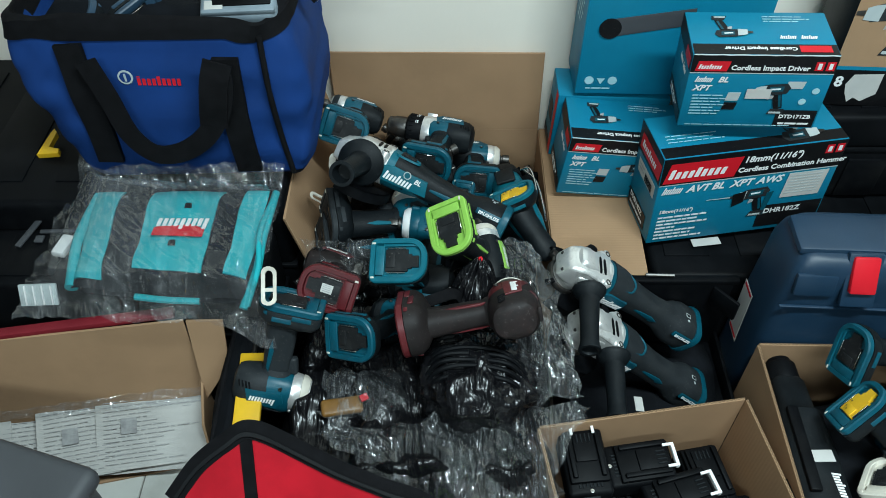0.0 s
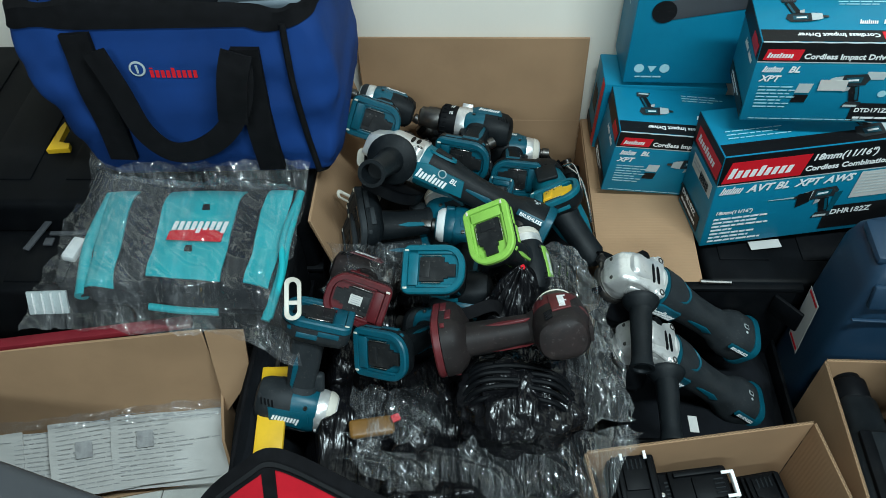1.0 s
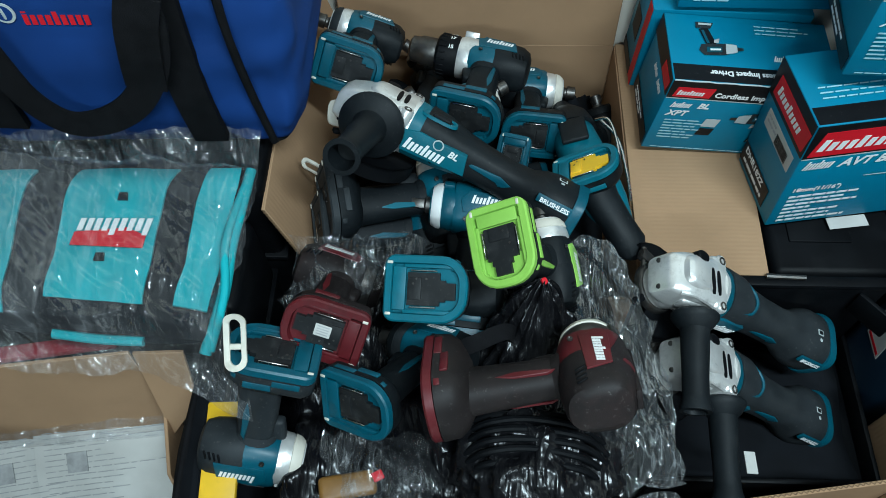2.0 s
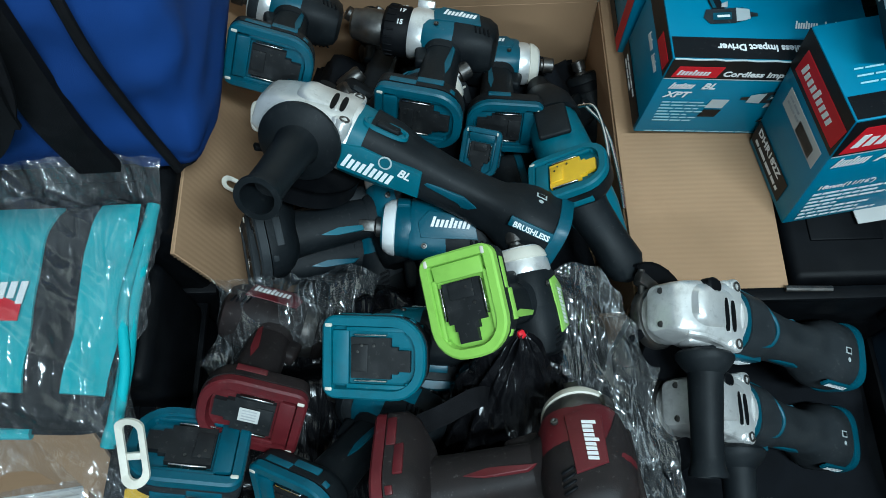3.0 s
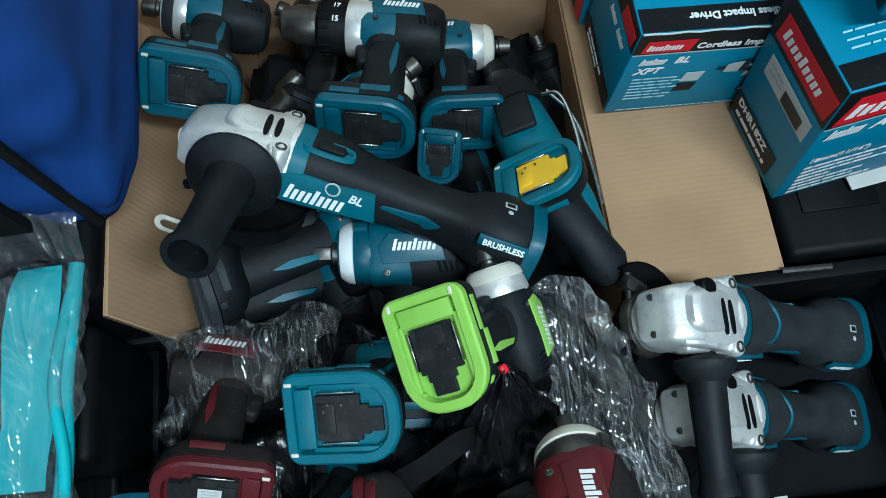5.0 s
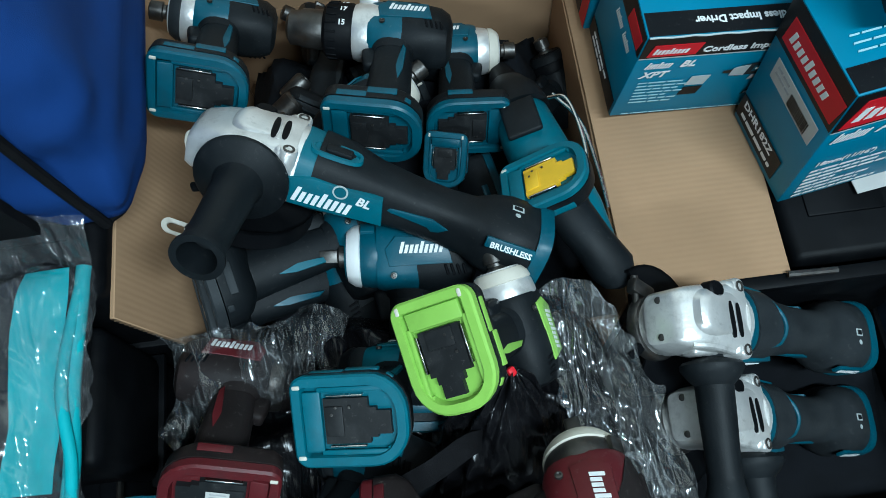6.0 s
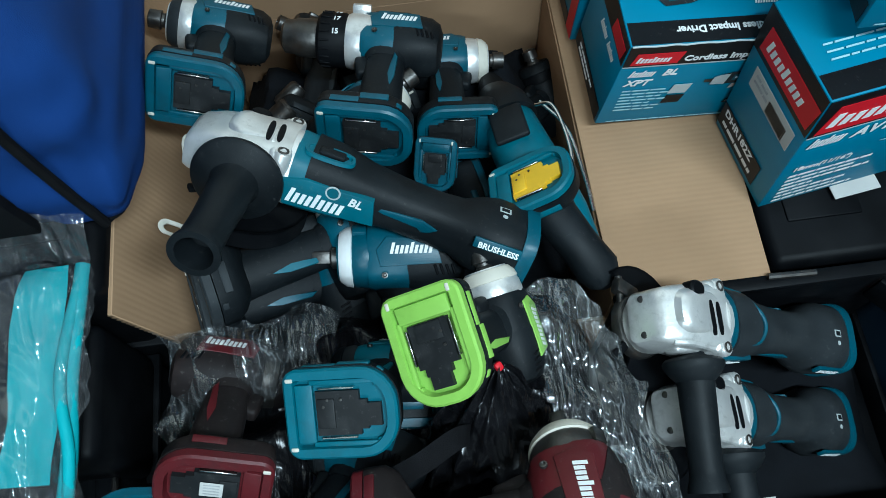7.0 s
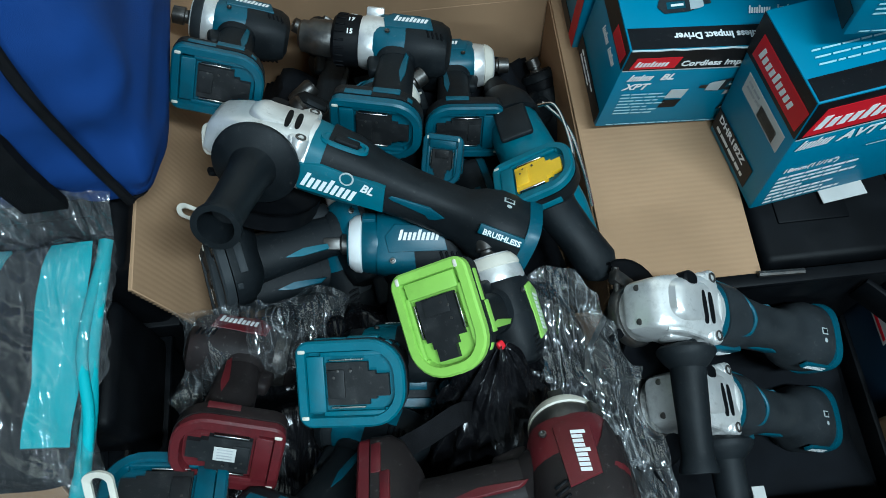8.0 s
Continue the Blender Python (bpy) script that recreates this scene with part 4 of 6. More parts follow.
def manual(m, w, d, thick, seed, wrapped=False):
    c = thing("manual", m, "white printed instruction booklet with small print", "booklet", "manuals in the box")
    bm = sheet(10, 6, lambda u, v: Vector((w * u, d * v, thick + 0.004 * rough(u, v, seed, 3))), 0.002)
    part("cover", bm, PAPER, c)
    part("pages", rbox((w - 0.004, d - 0.004, thick), (w / 2, d / 2, thick / 2 - 0.003), r=0.001, seg=1), PAPER, c)
    r2 = random.Random(seed)
    bm = bmesh.new()
    for i in range(15):
        y = 0.012 + i * (d - 0.024) / 15
        x = 0.015
        end = w * r2.uniform(0.45, 0.95)
        while x < end:
            run = r2.uniform(0.008, 0.03)
            zz = thick + 0.004 * rough(min(1, x / w), y / d, seed, 3) + 0.0036
            slab([(x, y), (min(x + run, w - 0.006), y), (min(x + run, w - 0.006), y + 0.0014), (x, y + 0.0014)], zz, zz + 0.0004, bm=bm)
            x += run + 0.004
    tagged(part("small_print", bm, INK, c), kind="stuff")
    if seed % 2:
        part("picture", rbox((0.03, 0.03, 0.001), (w * 0.3, d * 0.55, thick + 0.006), r=0), INK, c)


for i, (x, y, z, rx, rz) in enumerate(((-0.668, 0.705, 0.03, 36, 6), (-0.85, 0.685, 0.028, 34, 9), (-0.76, 0.676, 0.045, 30, 12), (-1.03, 0.66, 0.03, 34, 7), (-0.655, 0.70, 0.05, 31, 9))):
    manual(pose(x, y, z, rx, 0, rz), 0.21, 0.148, 0.012, i + 1)
bm = sheet(60, 14, lambda u, v: Vector((-1.0 + 0.545 * u, 0.745 + 0.055 * v + 0.06 * u, 0.135 + 0.03 * v + 0.01 * rough(u * 3, v, 0, 5) + 0.004 * rough(u * 9, v * 2, 2, 5))))
ob = part("plastic_sleeve", bm, WRAP, None, angle=70)
tagged(ob, "crumpled clear plastic sleeve over the manuals", "plastic bag")


def grey_case():
    c = thing("tool_case", pose(-0.785, 0.452, 0, 0, 0, -17), "dark grey plastic case with rounded corners", "case", "hard tool cases")
    part("body", rbox((0.5, 0.34, 0.36), (0, 0, 0.18), r=0.05, seg=5), GREY_PLASTIC, c)
    part("lid", rbox((0.505, 0.345, 0.04), (0, 0, 0.375), r=0.018, seg=4), GREY_PLASTIC, c)
    return c


grey_case()


# ---- power tools ----
def foot_ring(z, grow, shift=0.0, shrink=1.0, n=7):
    """The outline of a tool's battery foot: square in front, rounded behind."""
    x0, x1, y1 = -0.045 - grow, 0.055 + grow, 0.039 + grow
    out = []
    for cx, cy, r, a0 in ((x1, y1, 0.012, 0), (x0, y1, 0.032, 90), (x0, -y1, 0.032, 180), (x1, -y1, 0.012, 270)):
        r = max(0.002, r + grow)
        ox, oy = cx - math.copysign(r, cx), cy - math.copysign(r, cy)
        for k in range(n):
            a = radians(a0 + 90 * k / (n - 1))
            out.append(Vector(((ox + r * math.cos(a)) * shrink + shift, (oy + r * math.sin(a)) * shrink, z)))
    return out


def grip_rows(a, b, rx, ry, lean=0.0, n=9):
    """A hand grip from height a to b with a palm swell."""
    rows = []
    for i in range(n):
        t = i / (n - 1)
        s = 1 + 0.10 * math.sin(math.pi * t) - 0.06 * t + 0.25 * (1 - t) ** 4
        rows.append(sq_ring((lean * (1 - t), 0, a + (b - a) * t), (1, 0, 0), (0, 1, 0), rx * s, ry * s, 2.4, 24))
    return rows


BLOCK = mat("charcoal_plastic", (0.012, 0.013, 0.014), 0.5, 0, 0.2, 60, 0.05, 500, spec=0.25, stain=(0.04, 0.04, 0.04), stain_scale=30, stain_amount=0.4, dust=0.2)


def battery_foot(c, shell, block=None, dark=None):
    """The open battery seat at the base of a tool, with its terminal block and contacts."""
    dark = dark or BLACK
    part("foot", loft([foot_ring(0.046, -0.012, -0.002, 0.62), foot_ring(0.036, -0.006, 0, 0.96), foot_ring(0.027, -0.0005), foot_ring(0.0112, 0.0012)]), dark, c)
    rim = part("foot_rim", loft([foot_ring(0.0102, 0.0004), foot_ring(0.0022, 0.0008), foot_ring(0.0, -0.0012), foot_ring(0.0, -0.0085), foot_ring(0.0078, -0.0105)]), shell, c)
    part("rim_badge", rbox((0.03, 0.003, 0.008), (0.026, 0.0392, 0.0155), r=0.001), shell, rim)
    part("rim_badge", rbox((0.007, 0.003, 0.006), (-0.03, 0.0345, 0.0155), (0, 0, 35), r=0.001), shell, rim)
    for flip in (1, -1):
        part("side_inset", rbox((0.03, 0.003, 0.008), (-0.004, flip * 0.039, 0.0225), (flip * -4, 0, 0), r=0.001), shell, rim)
        part("rail", rbox((0.06, 0.0045, 0.004), (0.002, flip * 0.0272, 0.0045), r=0.001), shell, rim)
        part("notch", rbox((0.008, 0.004, 0.006), (-0.03, flip * 0.0245, 0.0055), r=0.001), shell, rim)
    part("front_land", rbox((0.016, 0.052, 0.006), (0.0375, 0, 0.0045), (0, 6, 0), r=0.0015), shell, rim)
    bm = slab([(-0.012, -0.0195), (0.027, -0.0195), (0.027, 0.0195), (-0.012, 0.0195), (-0.012, 0.011), (-0.019, 0.011), (-0.019, 0.008), (-0.031, 0.008), (-0.031, -0.012), (-0.019, -0.012), (-0.019, -0.0145), (-0.012, -0.0145)], 0.0025, 0.009)
    tb = part("terminal_block", bm, block or BLOCK, c)
    part("block_step", rbox((0.016, 0.026, 0.003), (0.018, 0, 0.0022), r=0.0008), block or BLOCK, tb)
    for y in (-0.0218, 0.0218):
        part("contact", rbox((0.032, 0.0016, 0.005), (0.008, y, 0.0045), r=0.0004, seg=1), CHROME, tb)
        part("pad", rbox((0.007, 0.0036, 0.003), (0.049, y * 1.4, 0.0004), r=0.001), CREAM, c, "cream rubber pad")
    for x, y in ((0.016, 0.012), (0.02, 0.006), (0.004, 0.012)):
        part("screw", lathe([(0, 0.0014), (0.0012, 0.0014), (0.0013, 0.0008)], pose(x, y, 0.0016, 0, 90, 0), 8), STEEL, tb)


def side_mark(c, x, y, z, width, height, flip=1, taper=0.0):
    """A trade mark on a tool's flank, as a slanted white shape; flip: -1 for the right flank."""
    bm = mark_slab(width, height, 0.25, 0.0006, -width / 2)
    bm.transform(basis((x, y, z), (-flip, -taper, 0), (0, flip, 0)))
    return tagged(part("trade_mark", bm, WHITE, c), kind="stuff")


def pistol(name, spot, shell, label, category, nose="bit", accent=None, case=None, bumper=None, block=None, hook=False, mark=True, foot=True, dark=None, housing=None):
    """A cordless pistol-grip tool without battery; the origin at the base of its foot, x to its nose, z to its head."""
    o, xdir, zdir, s = spot
    dark = dark or BLACK
    m = basis(o, xdir, zdir)
    y = Vector(zdir).cross(Vector(xdir))
    c = thing(name, m @ Matrix.Scale(s, 4), label, category, "cordless tools in the heap")
    accent, case, bumper = accent or shell, case or SILVER, bumper or CREAM
    H = 0.162
    if foot:
        battery_foot(c, shell, block, dark)
    part("grip", loft(grip_rows(0.034, 0.14, 0.0215, 0.0175, -0.004)), dark, c)
    for flip in (1, -1):
        bm = slab([(-0.004, 0.05), (-0.012, 0.06), (-0.016, 0.085), (-0.016, 0.118), (-0.011, 0.126), (-0.009, 0.1), (-0.009, 0.084), (-0.005, 0.08), (-0.008, 0.07)], 0, 0.003, 0.001)
        bm.transform(basis((0, flip * 0.0155, 0), (1, 0, 0), (0, flip, 0)) @ Matrix.Diagonal((1, -flip, 1, 1)))
        part("grip_accent", bm, accent, c)
    long = nose == "drill"
    rear = -0.062
    cap = [(rear, H - 0.002, 0.016, 0.019), (rear + 0.004, H - 0.001, 0.025, 0.029), (rear + 0.014, H, 0.0305, 0.0335), (-0.028, H, 0.0332, 0.0362), (-0.010, H, 0.0336, 0.0364), (-0.004, H, 0.0322, 0.035)]
    part("motor_cap", along_x(cap, 2.5), dark, c)
    front = 0.03
    part("housing", along_x([(-0.036, H + 0.002, 0.029, 0.0325), (-0.022, H + 0.001, 0.0328, 0.0358), (0.0, H, 0.0328, 0.0355), (front - 0.006, H, 0.0322, 0.034), (front, H, 0.0305, 0.032)], 2.7), housing or shell, c)
    part("neck", loft([sq_ring((0.0, 0, 0.122), (1, 0, 0), (0, 1, 0), 0.022, 0.018, 2.4, 24), sq_ring((0.001, 0, 0.135), (1, 0, 0), (0, 1, 0), 0.027, 0.0225, 2.4, 24), sq_ring((0, 0, 0.15), (1, 0, 0), (0, 1, 0), 0.033, 0.029, 2.6, 24)]), dark, c)
    part("top_strip", rbox((0.07, 0.022, 0.006), (-0.018, 0, H + 0.0345), (0, -1, 0), r=0.0025), dark, c)
    top = []
    for x, ry, rz, low in ((-0.036, 0.030, 0.0335, 10), (-0.02, 0.0338, 0.0368, 14), (0.0, 0.0338, 0.0365, 32), (front - 0.012, 0.0332, 0.0352, 48), (front - 0.004, 0.0322, 0.0338, 58)):
        arc = [radians(low + (180 - 2 * low) * k / 14) for k in range(15)]
        outer = [(math.copysign(abs(math.cos(a)) ** 0.74, math.cos(a)), math.sin(a) ** 0.74) for a in arc]
        top.append([Vector((x, p * ry, H + q * rz)) for p, q in outer] + [Vector((x, p * ry * 0.93, H + q * rz * 0.93)) for p, q in outer[::-1]])
    part("overmould", loft(top), dark, c)
    ax = pose(0, 0, H)
    if nose == "drill":
        part("gear_ring", lathe([(front - 0.016, 0.0318), (front - 0.014, 0.0332), (front + 0.006, 0.0332), (front + 0.014, 0.0325), (front + 0.018, 0.031)], ax), SILVER, c, "bright metal gear ring")
        part("gear_clamp", rbox((0.022, 0.03, 0.01), (front + 0.006, 0.014, H + 0.03), (25, 0, 0), r=0.002), SILVER, c)
        col = part("torque_collar", lathe([(front + 0.018, 0.03), (front + 0.022, 0.032), (front + 0.048, 0.0315), (front + 0.052, 0.028)], ax), GLOSS_BLACK, c)
        for k in range(20):
            a = radians(k * 18)
            part("ridge", rbox((0.012, 0.0025, 0.002), (front + 0.042, 0.0318 * math.cos(a), H + 0.0318 * math.sin(a)), (k * 18 + 90, 0, 0), r=0.0006, seg=1), GLOSS_BLACK, col)
        for k, t in enumerate(("15", "17", "19", "21")):
            a = -124 + k * 32
            bm = text_mesh(t, 0.0085)
            bm.transform(ax @ pose(0, 0, 0, a, 0, 0) @ pose(front + 0.034, 0.003, 0.0321, 0, 0, 180))
            part("lettering", bm, WHITE, col)
        part("chuck", lathe([(front + 0.05, 0.021), (front + 0.056, 0.0225), (front + 0.078, 0.0222), (front + 0.082, 0.02), (front + 0.092, 0.0195), (front + 0.096, 0.014), (front + 0.097, 0.006), (front + 0.09, 0.005)], ax), STEEL, c)
    else:
        part("hammer_case", lathe([(front - 0.003, 0.0305), (front + 0.002, 0.0315), (front + 0.012, 0.0305), (front + 0.022, 0.026), (front + 0.03, 0.0225)], ax), case, c)
        part("case_clamp", rbox((0.014, 0.012, 0.009), (front + 0.008, 0.018, H + 0.024), (-40, 0, 0), r=0.002), case, c)
        part("bumper", lathe([(front + 0.014, 0.0275), (front + 0.016, 0.0305), (front + 0.022, 0.0292), (front + 0.028, 0.025), (front + 0.029, 0.0215)], ax), bumper, c)
        if nose == "square":
            part("anvil", lathe([(front + 0.026, 0.011), (front + 0.036, 0.011), (front + 0.038, 0.008)], ax), STEEL, c)
            part("square_drive", rbox((0.02, 0.0125, 0.0125), (front + 0.046, 0, H), r=0.0015), STEEL, c)
        else:
            part("anvil", lathe([(front + 0.026, 0.0125), (front + 0.03, 0.0118), (front + 0.034, 0.0085), (front + 0.037, 0.0085), (front + 0.038, 0.0115), (front + 0.052, 0.011), (front + 0.0535, 0.0075), (front + 0.0535, 0.004), (front + 0.044, 0.0035)], ax), STEEL, c, "blackened steel bit sleeve")
    part("trigger", rbox((0.018, 0.015, 0.03), (0.024, 0, 0.115), (0, 12, 0), r=0.005, seg=3), dark, c)
    part("direction_switch", rbox((0.01, 0.045, 0.006), (0.012, 0, 0.137), r=0.002), GLOSS_BLACK, c)
    for flip in (1, -1):
        pan = slab([(-0.04, -0.008), (0.018, -0.01), (0.022, 0.006), (0.012, 0.018), (-0.034, 0.016)], 0, 0.002, 0.0008)
        pan.transform(basis((0, flip * 0.0318, H), (1, 0, 0), (0, flip, 0)) if flip < 0 else basis((0, flip * 0.0318, H), (-1, 0, 0), (0, flip, 0)) @ Matrix.Diagonal((-1, 1, 1, 1)))
        part("side_panel", pan, shell, c)
        if mark:
            side_mark(c, -0.012, flip * 0.0342, H + 0.002, 0.042, 0.0105, flip)
        for k in range(4):
            part("vent", rbox((0.0028, 0.002, 0.011), (-0.051 + k * 0.0055, flip * (0.0285 + k * 0.0008), H - 0.014), (flip * -14, 18, 0), r=0.0008, seg=1), GLOSS_BLACK, c)
        part("screw", lathe([(0, 0.003), (0.0022, 0.003), (0.0024, 0.0018), (0.0012, 0.0012)], basis((0.014, flip * 0.0315, H - 0.018), (0, flip, 0), (0, 0, 1)), 12), STEEL, c)
    if hook:
        part("belt_hook", rbox((0.014, 0.004, 0.05), (0.05, 0.044, 0.02), r=0.002), CREAM, c)
    return c


SPOTS = {
    "upper_left": ((-0.188, 1.217, 0.467), (-0.946, 0.154, 0.285), (0.008, 0.890, -0.456), 0.934),
    "drill": ((-0.030, 1.183, 0.402), (-0.975, 0.217, 0.046), (0.195, 0.937, -0.289), 1.009),
    "back_right": ((0.064, 1.224, 0.317), (0.995, -0.054, -0.079), (0.024, 0.937, -0.348), 0.947),
    "wrench": ((-0.031, 0.908, 0.278), (-0.960, 0.080, 0.06), (0.10, 0.93, 0.38), 1.089),
    "green": ((0.013, 0.918, 0.501), (-0.185, 0.940, 0.288), (0.444, 0.342, -0.828), 0.96),
    "teal": ((-0.068, 0.887, 0.458), (-0.96, 0.11, -0.15), (0.12, 0.42, -0.89), 0.98),
    "dark_red": ((-0.194, 0.841, 0.436), (0.944, -0.198, -0.263), (-0.004, 0.792, -0.610), 0.972),
    "red": ((-0.064, 0.772, 0.424), (-0.001, 0.824, -0.566), (0.982, 0.109, 0.157), 1.13),
    "low": ((-0.246, 0.818, 0.442), (0.970, -0.080, -0.229), (-0.232, -0.47, -0.85), 1.05),
    "low_foot": ((-0.146, 0.759, 0.409), (-0.865, 0.386, -0.322), (0.502, 0.692, -0.519), 0.955),
    "under_a": ((-0.221, 1.055, 0.371), (-0.2, 0.88, 0.30), (0.937, 0.227, -0.265), 1.068),
    "under_b": ((-0.237, 1.042, 0.323), (-0.15, 0.88, 0.30), (0.939, 0.169, -0.300), 1.016),
    "rt_a": ((0.682, 0.779, 0.354), (-0.209, -0.467, -0.859), (0.957, 0.084, -0.278), 0.967),
    "rt_b": ((0.673, 0.692, 0.335), (-0.695, -0.377, -0.612), (0.718, -0.419, -0.556), 0.967),
}
pistol("impact_driver", SPOTS["upper_left"], TEAL, "worn teal and black impact driver, its empty battery foot showing", "impact driver", bumper=GREY_RUBBER)
pistol("hammer_drill", SPOTS["drill"], TEAL, "teal and black drill with a numbered torque collar", "drill", nose="drill")
pistol("impact_driver", SPOTS["back_right"], TEAL, "teal and black impact driver lying on its side", "impact driver")
pistol("impact_wrench", SPOTS["wrench"], TEAL, "teal impact wrench with a white ring and square drive", "impact wrench", nose="square", bumper=WHITE, case=TEAL)
pistol("impact_driver", SPOTS["green"], GREEN, "lime green and black impact driver, its battery foot turned up", "impact driver", housing=BLACK)
pistol("impact_driver", SPOTS["teal"], BRIGHT_TEAL, "teal impact driver standing on its head in black film", "impact driver", case=GREY_RUBBER, bumper=BLACK)
red_driver = pistol("impact_driver", SPOTS["dark_red"], DARKRED, "dusty dark red and black impact driver", "impact driver", dark=BROWN_RUBBER, housing=BROWN_RUBBER, case=STEEL, bumper=BROWN_RUBBER)
label = part("paper_label", rbox((0.02, 0.016, 0.0008), (0.004, -0.002, 0.0008), r=0.0003, seg=1), PAPER, red_driver, "white printed label in the battery seat")
for k in range(4):
    part("small_print", rbox((0.014, 0.0012, 0.0004), (0.004, -0.0075 + k * 0.0034, 0.0003), r=0, seg=1), INK, label)
pistol("impact_wrench", SPOTS["red"], DARKRED, "dark red and black impact wrench with a cream ring", "impact wrench", nose="square", dark=BROWN_RUBBER, case=STEEL)
pistol("impact_driver", SPOTS["low"], TEAL, "teal and grey impact driver with a cream belt clip", "impact driver", dark=GREY_RUBBER)
pistol("impact_driver", SPOTS["low_foot"], TEAL, "teal impact driver with a black terminal block, wrapped in film", "impact driver", case=GREY_RUBBER, bumper=BLACK)
pistol("impact_driver", SPOTS["under_a"], GREY_RUBBER, "teal and black impact driver under the angle grinder", "impact driver", mark=False, accent=BRIGHT_TEAL, housing=TEAL)
pistol("impact_driver", SPOTS["under_b"], GREY_RUBBER, "dark teal impact driver deep in the box", "impact driver", mark=False, accent=TEAL, housing=TEAL)
pistol("impact_driver", SPOTS["rt_a"], TEAL, "teal impact driver leaning in a cardboard box", "impact driver")
pistol("impact_driver", SPOTS["rt_b"], TEAL, "teal impact driver with a yellow terminal cover, in a box", "impact driver", block=YELLOW)


def reciprocating_tool():
    """The teal tool with a yellow terminal cover: foot, grip and a long barrel with a wire hook."""
    m = basis((0.135, 1.121, 0.391), (-0.889, -0.098, -0.447), (0.453, -0.322, -0.831))
    inv = m.inverted()
    c = thing("reciprocating_saw", m @ Matrix.Scale(0.93, 4), "teal and black saw with yellow terminal cover and wire hook", "saw", "cordless tools in the heap")
    inv = (m @ Matrix.Scale(0.93, 4)).inverted()
    battery_foot(c, BRIGHT_TEAL, YELLOW)

    def skin(name, points, radii, material, p=2.3):
        pts = [Vector(q) for q in points]
        rings = []
        for i, (q, r) in enumerate(zip(pts, radii)):
            d = (pts[min(i + 1, len(pts) - 1)] - pts[max(i - 1, 0)]).normalized()
            u = d.cross(Vector((0, 0, 1))).normalized()
            rings.append([inv @ w for w in sq_ring(q, u, d.cross(u), r[0], r[1], p, 24)])
        return part(name, loft(rings), material, c)

    skin("grip", [(0.145, 1.112, 0.362), (0.16, 1.09, 0.345), (0.18, 1.062, 0.33), (0.197, 1.036, 0.318), (0.203, 1.024, 0.31), (0.205, 1.018, 0.306)], [(0.028, 0.026), (0.024, 0.023), (0.022, 0.022), (0.024, 0.024), (0.018, 0.018), (0.006, 0.006)], BLACK)
    skin("barrel", [(0.128, 1.262, 0.288), (0.132, 1.245, 0.3), (0.138, 1.2, 0.315), (0.15, 1.15, 0.322), (0.172, 1.1, 0.318), (0.194, 1.06, 0.31)], [(0.02, 0.02), (0.031, 0.03), (0.034, 0.034), (0.036, 0.034), (0.03, 0.03), (0.016, 0.02)], BRIGHT_TEAL)
    skin("front_boot", [(0.124, 1.305, 0.27), (0.126, 1.29, 0.28), (0.130, 1.265, 0.296), (0.133, 1.248, 0.302), (0.1345, 1.236, 0.306)], [(0.016, 0.016), (0.025, 0.024), (0.0315, 0.0305), (0.0335, 0.0332), (0.0338, 0.0338)], BLACK)
    skin("blade_clamp", [(0.124, 1.34, 0.25), (0.124, 1.32, 0.262), (0.124, 1.295, 0.275)], [(0.012, 0.012), (0.018, 0.016), (0.018, 0.016)], GLOSS_BLACK)
    bm = rbox((0.04, 0.052, 0.008), (0.126, 1.213, 0.3465), (-16, -14, 8), r=0.004, seg=3)
    bm.transform(inv)
    part("grip_patch", bm, BLACK, c, "black rubber patch")
    hook = [(0.16, 1.235, 0.345), (0.176, 1.225, 0.358), (0.184, 1.19, 0.362), (0.186, 1.15, 0.36), (0.176, 1.13, 0.356), (0.168, 1.138, 0.352)]
    part("wire_hook", tube([inv @ Vector(q) for q in smooth_path(hook, 6)], 0.0022), CHROME, c, "bright wire hook")
    hook = [(0.168, 1.245, 0.335), (0.19, 1.2, 0.345), (0.2, 1.14, 0.34), (0.204, 1.1, 0.33)]
    part("wire_hook", tube([inv @ Vector(q) for q in smooth_path(hook, 6)], 0.0022), CHROME, c, "bright wire hook")


reciprocating_tool()


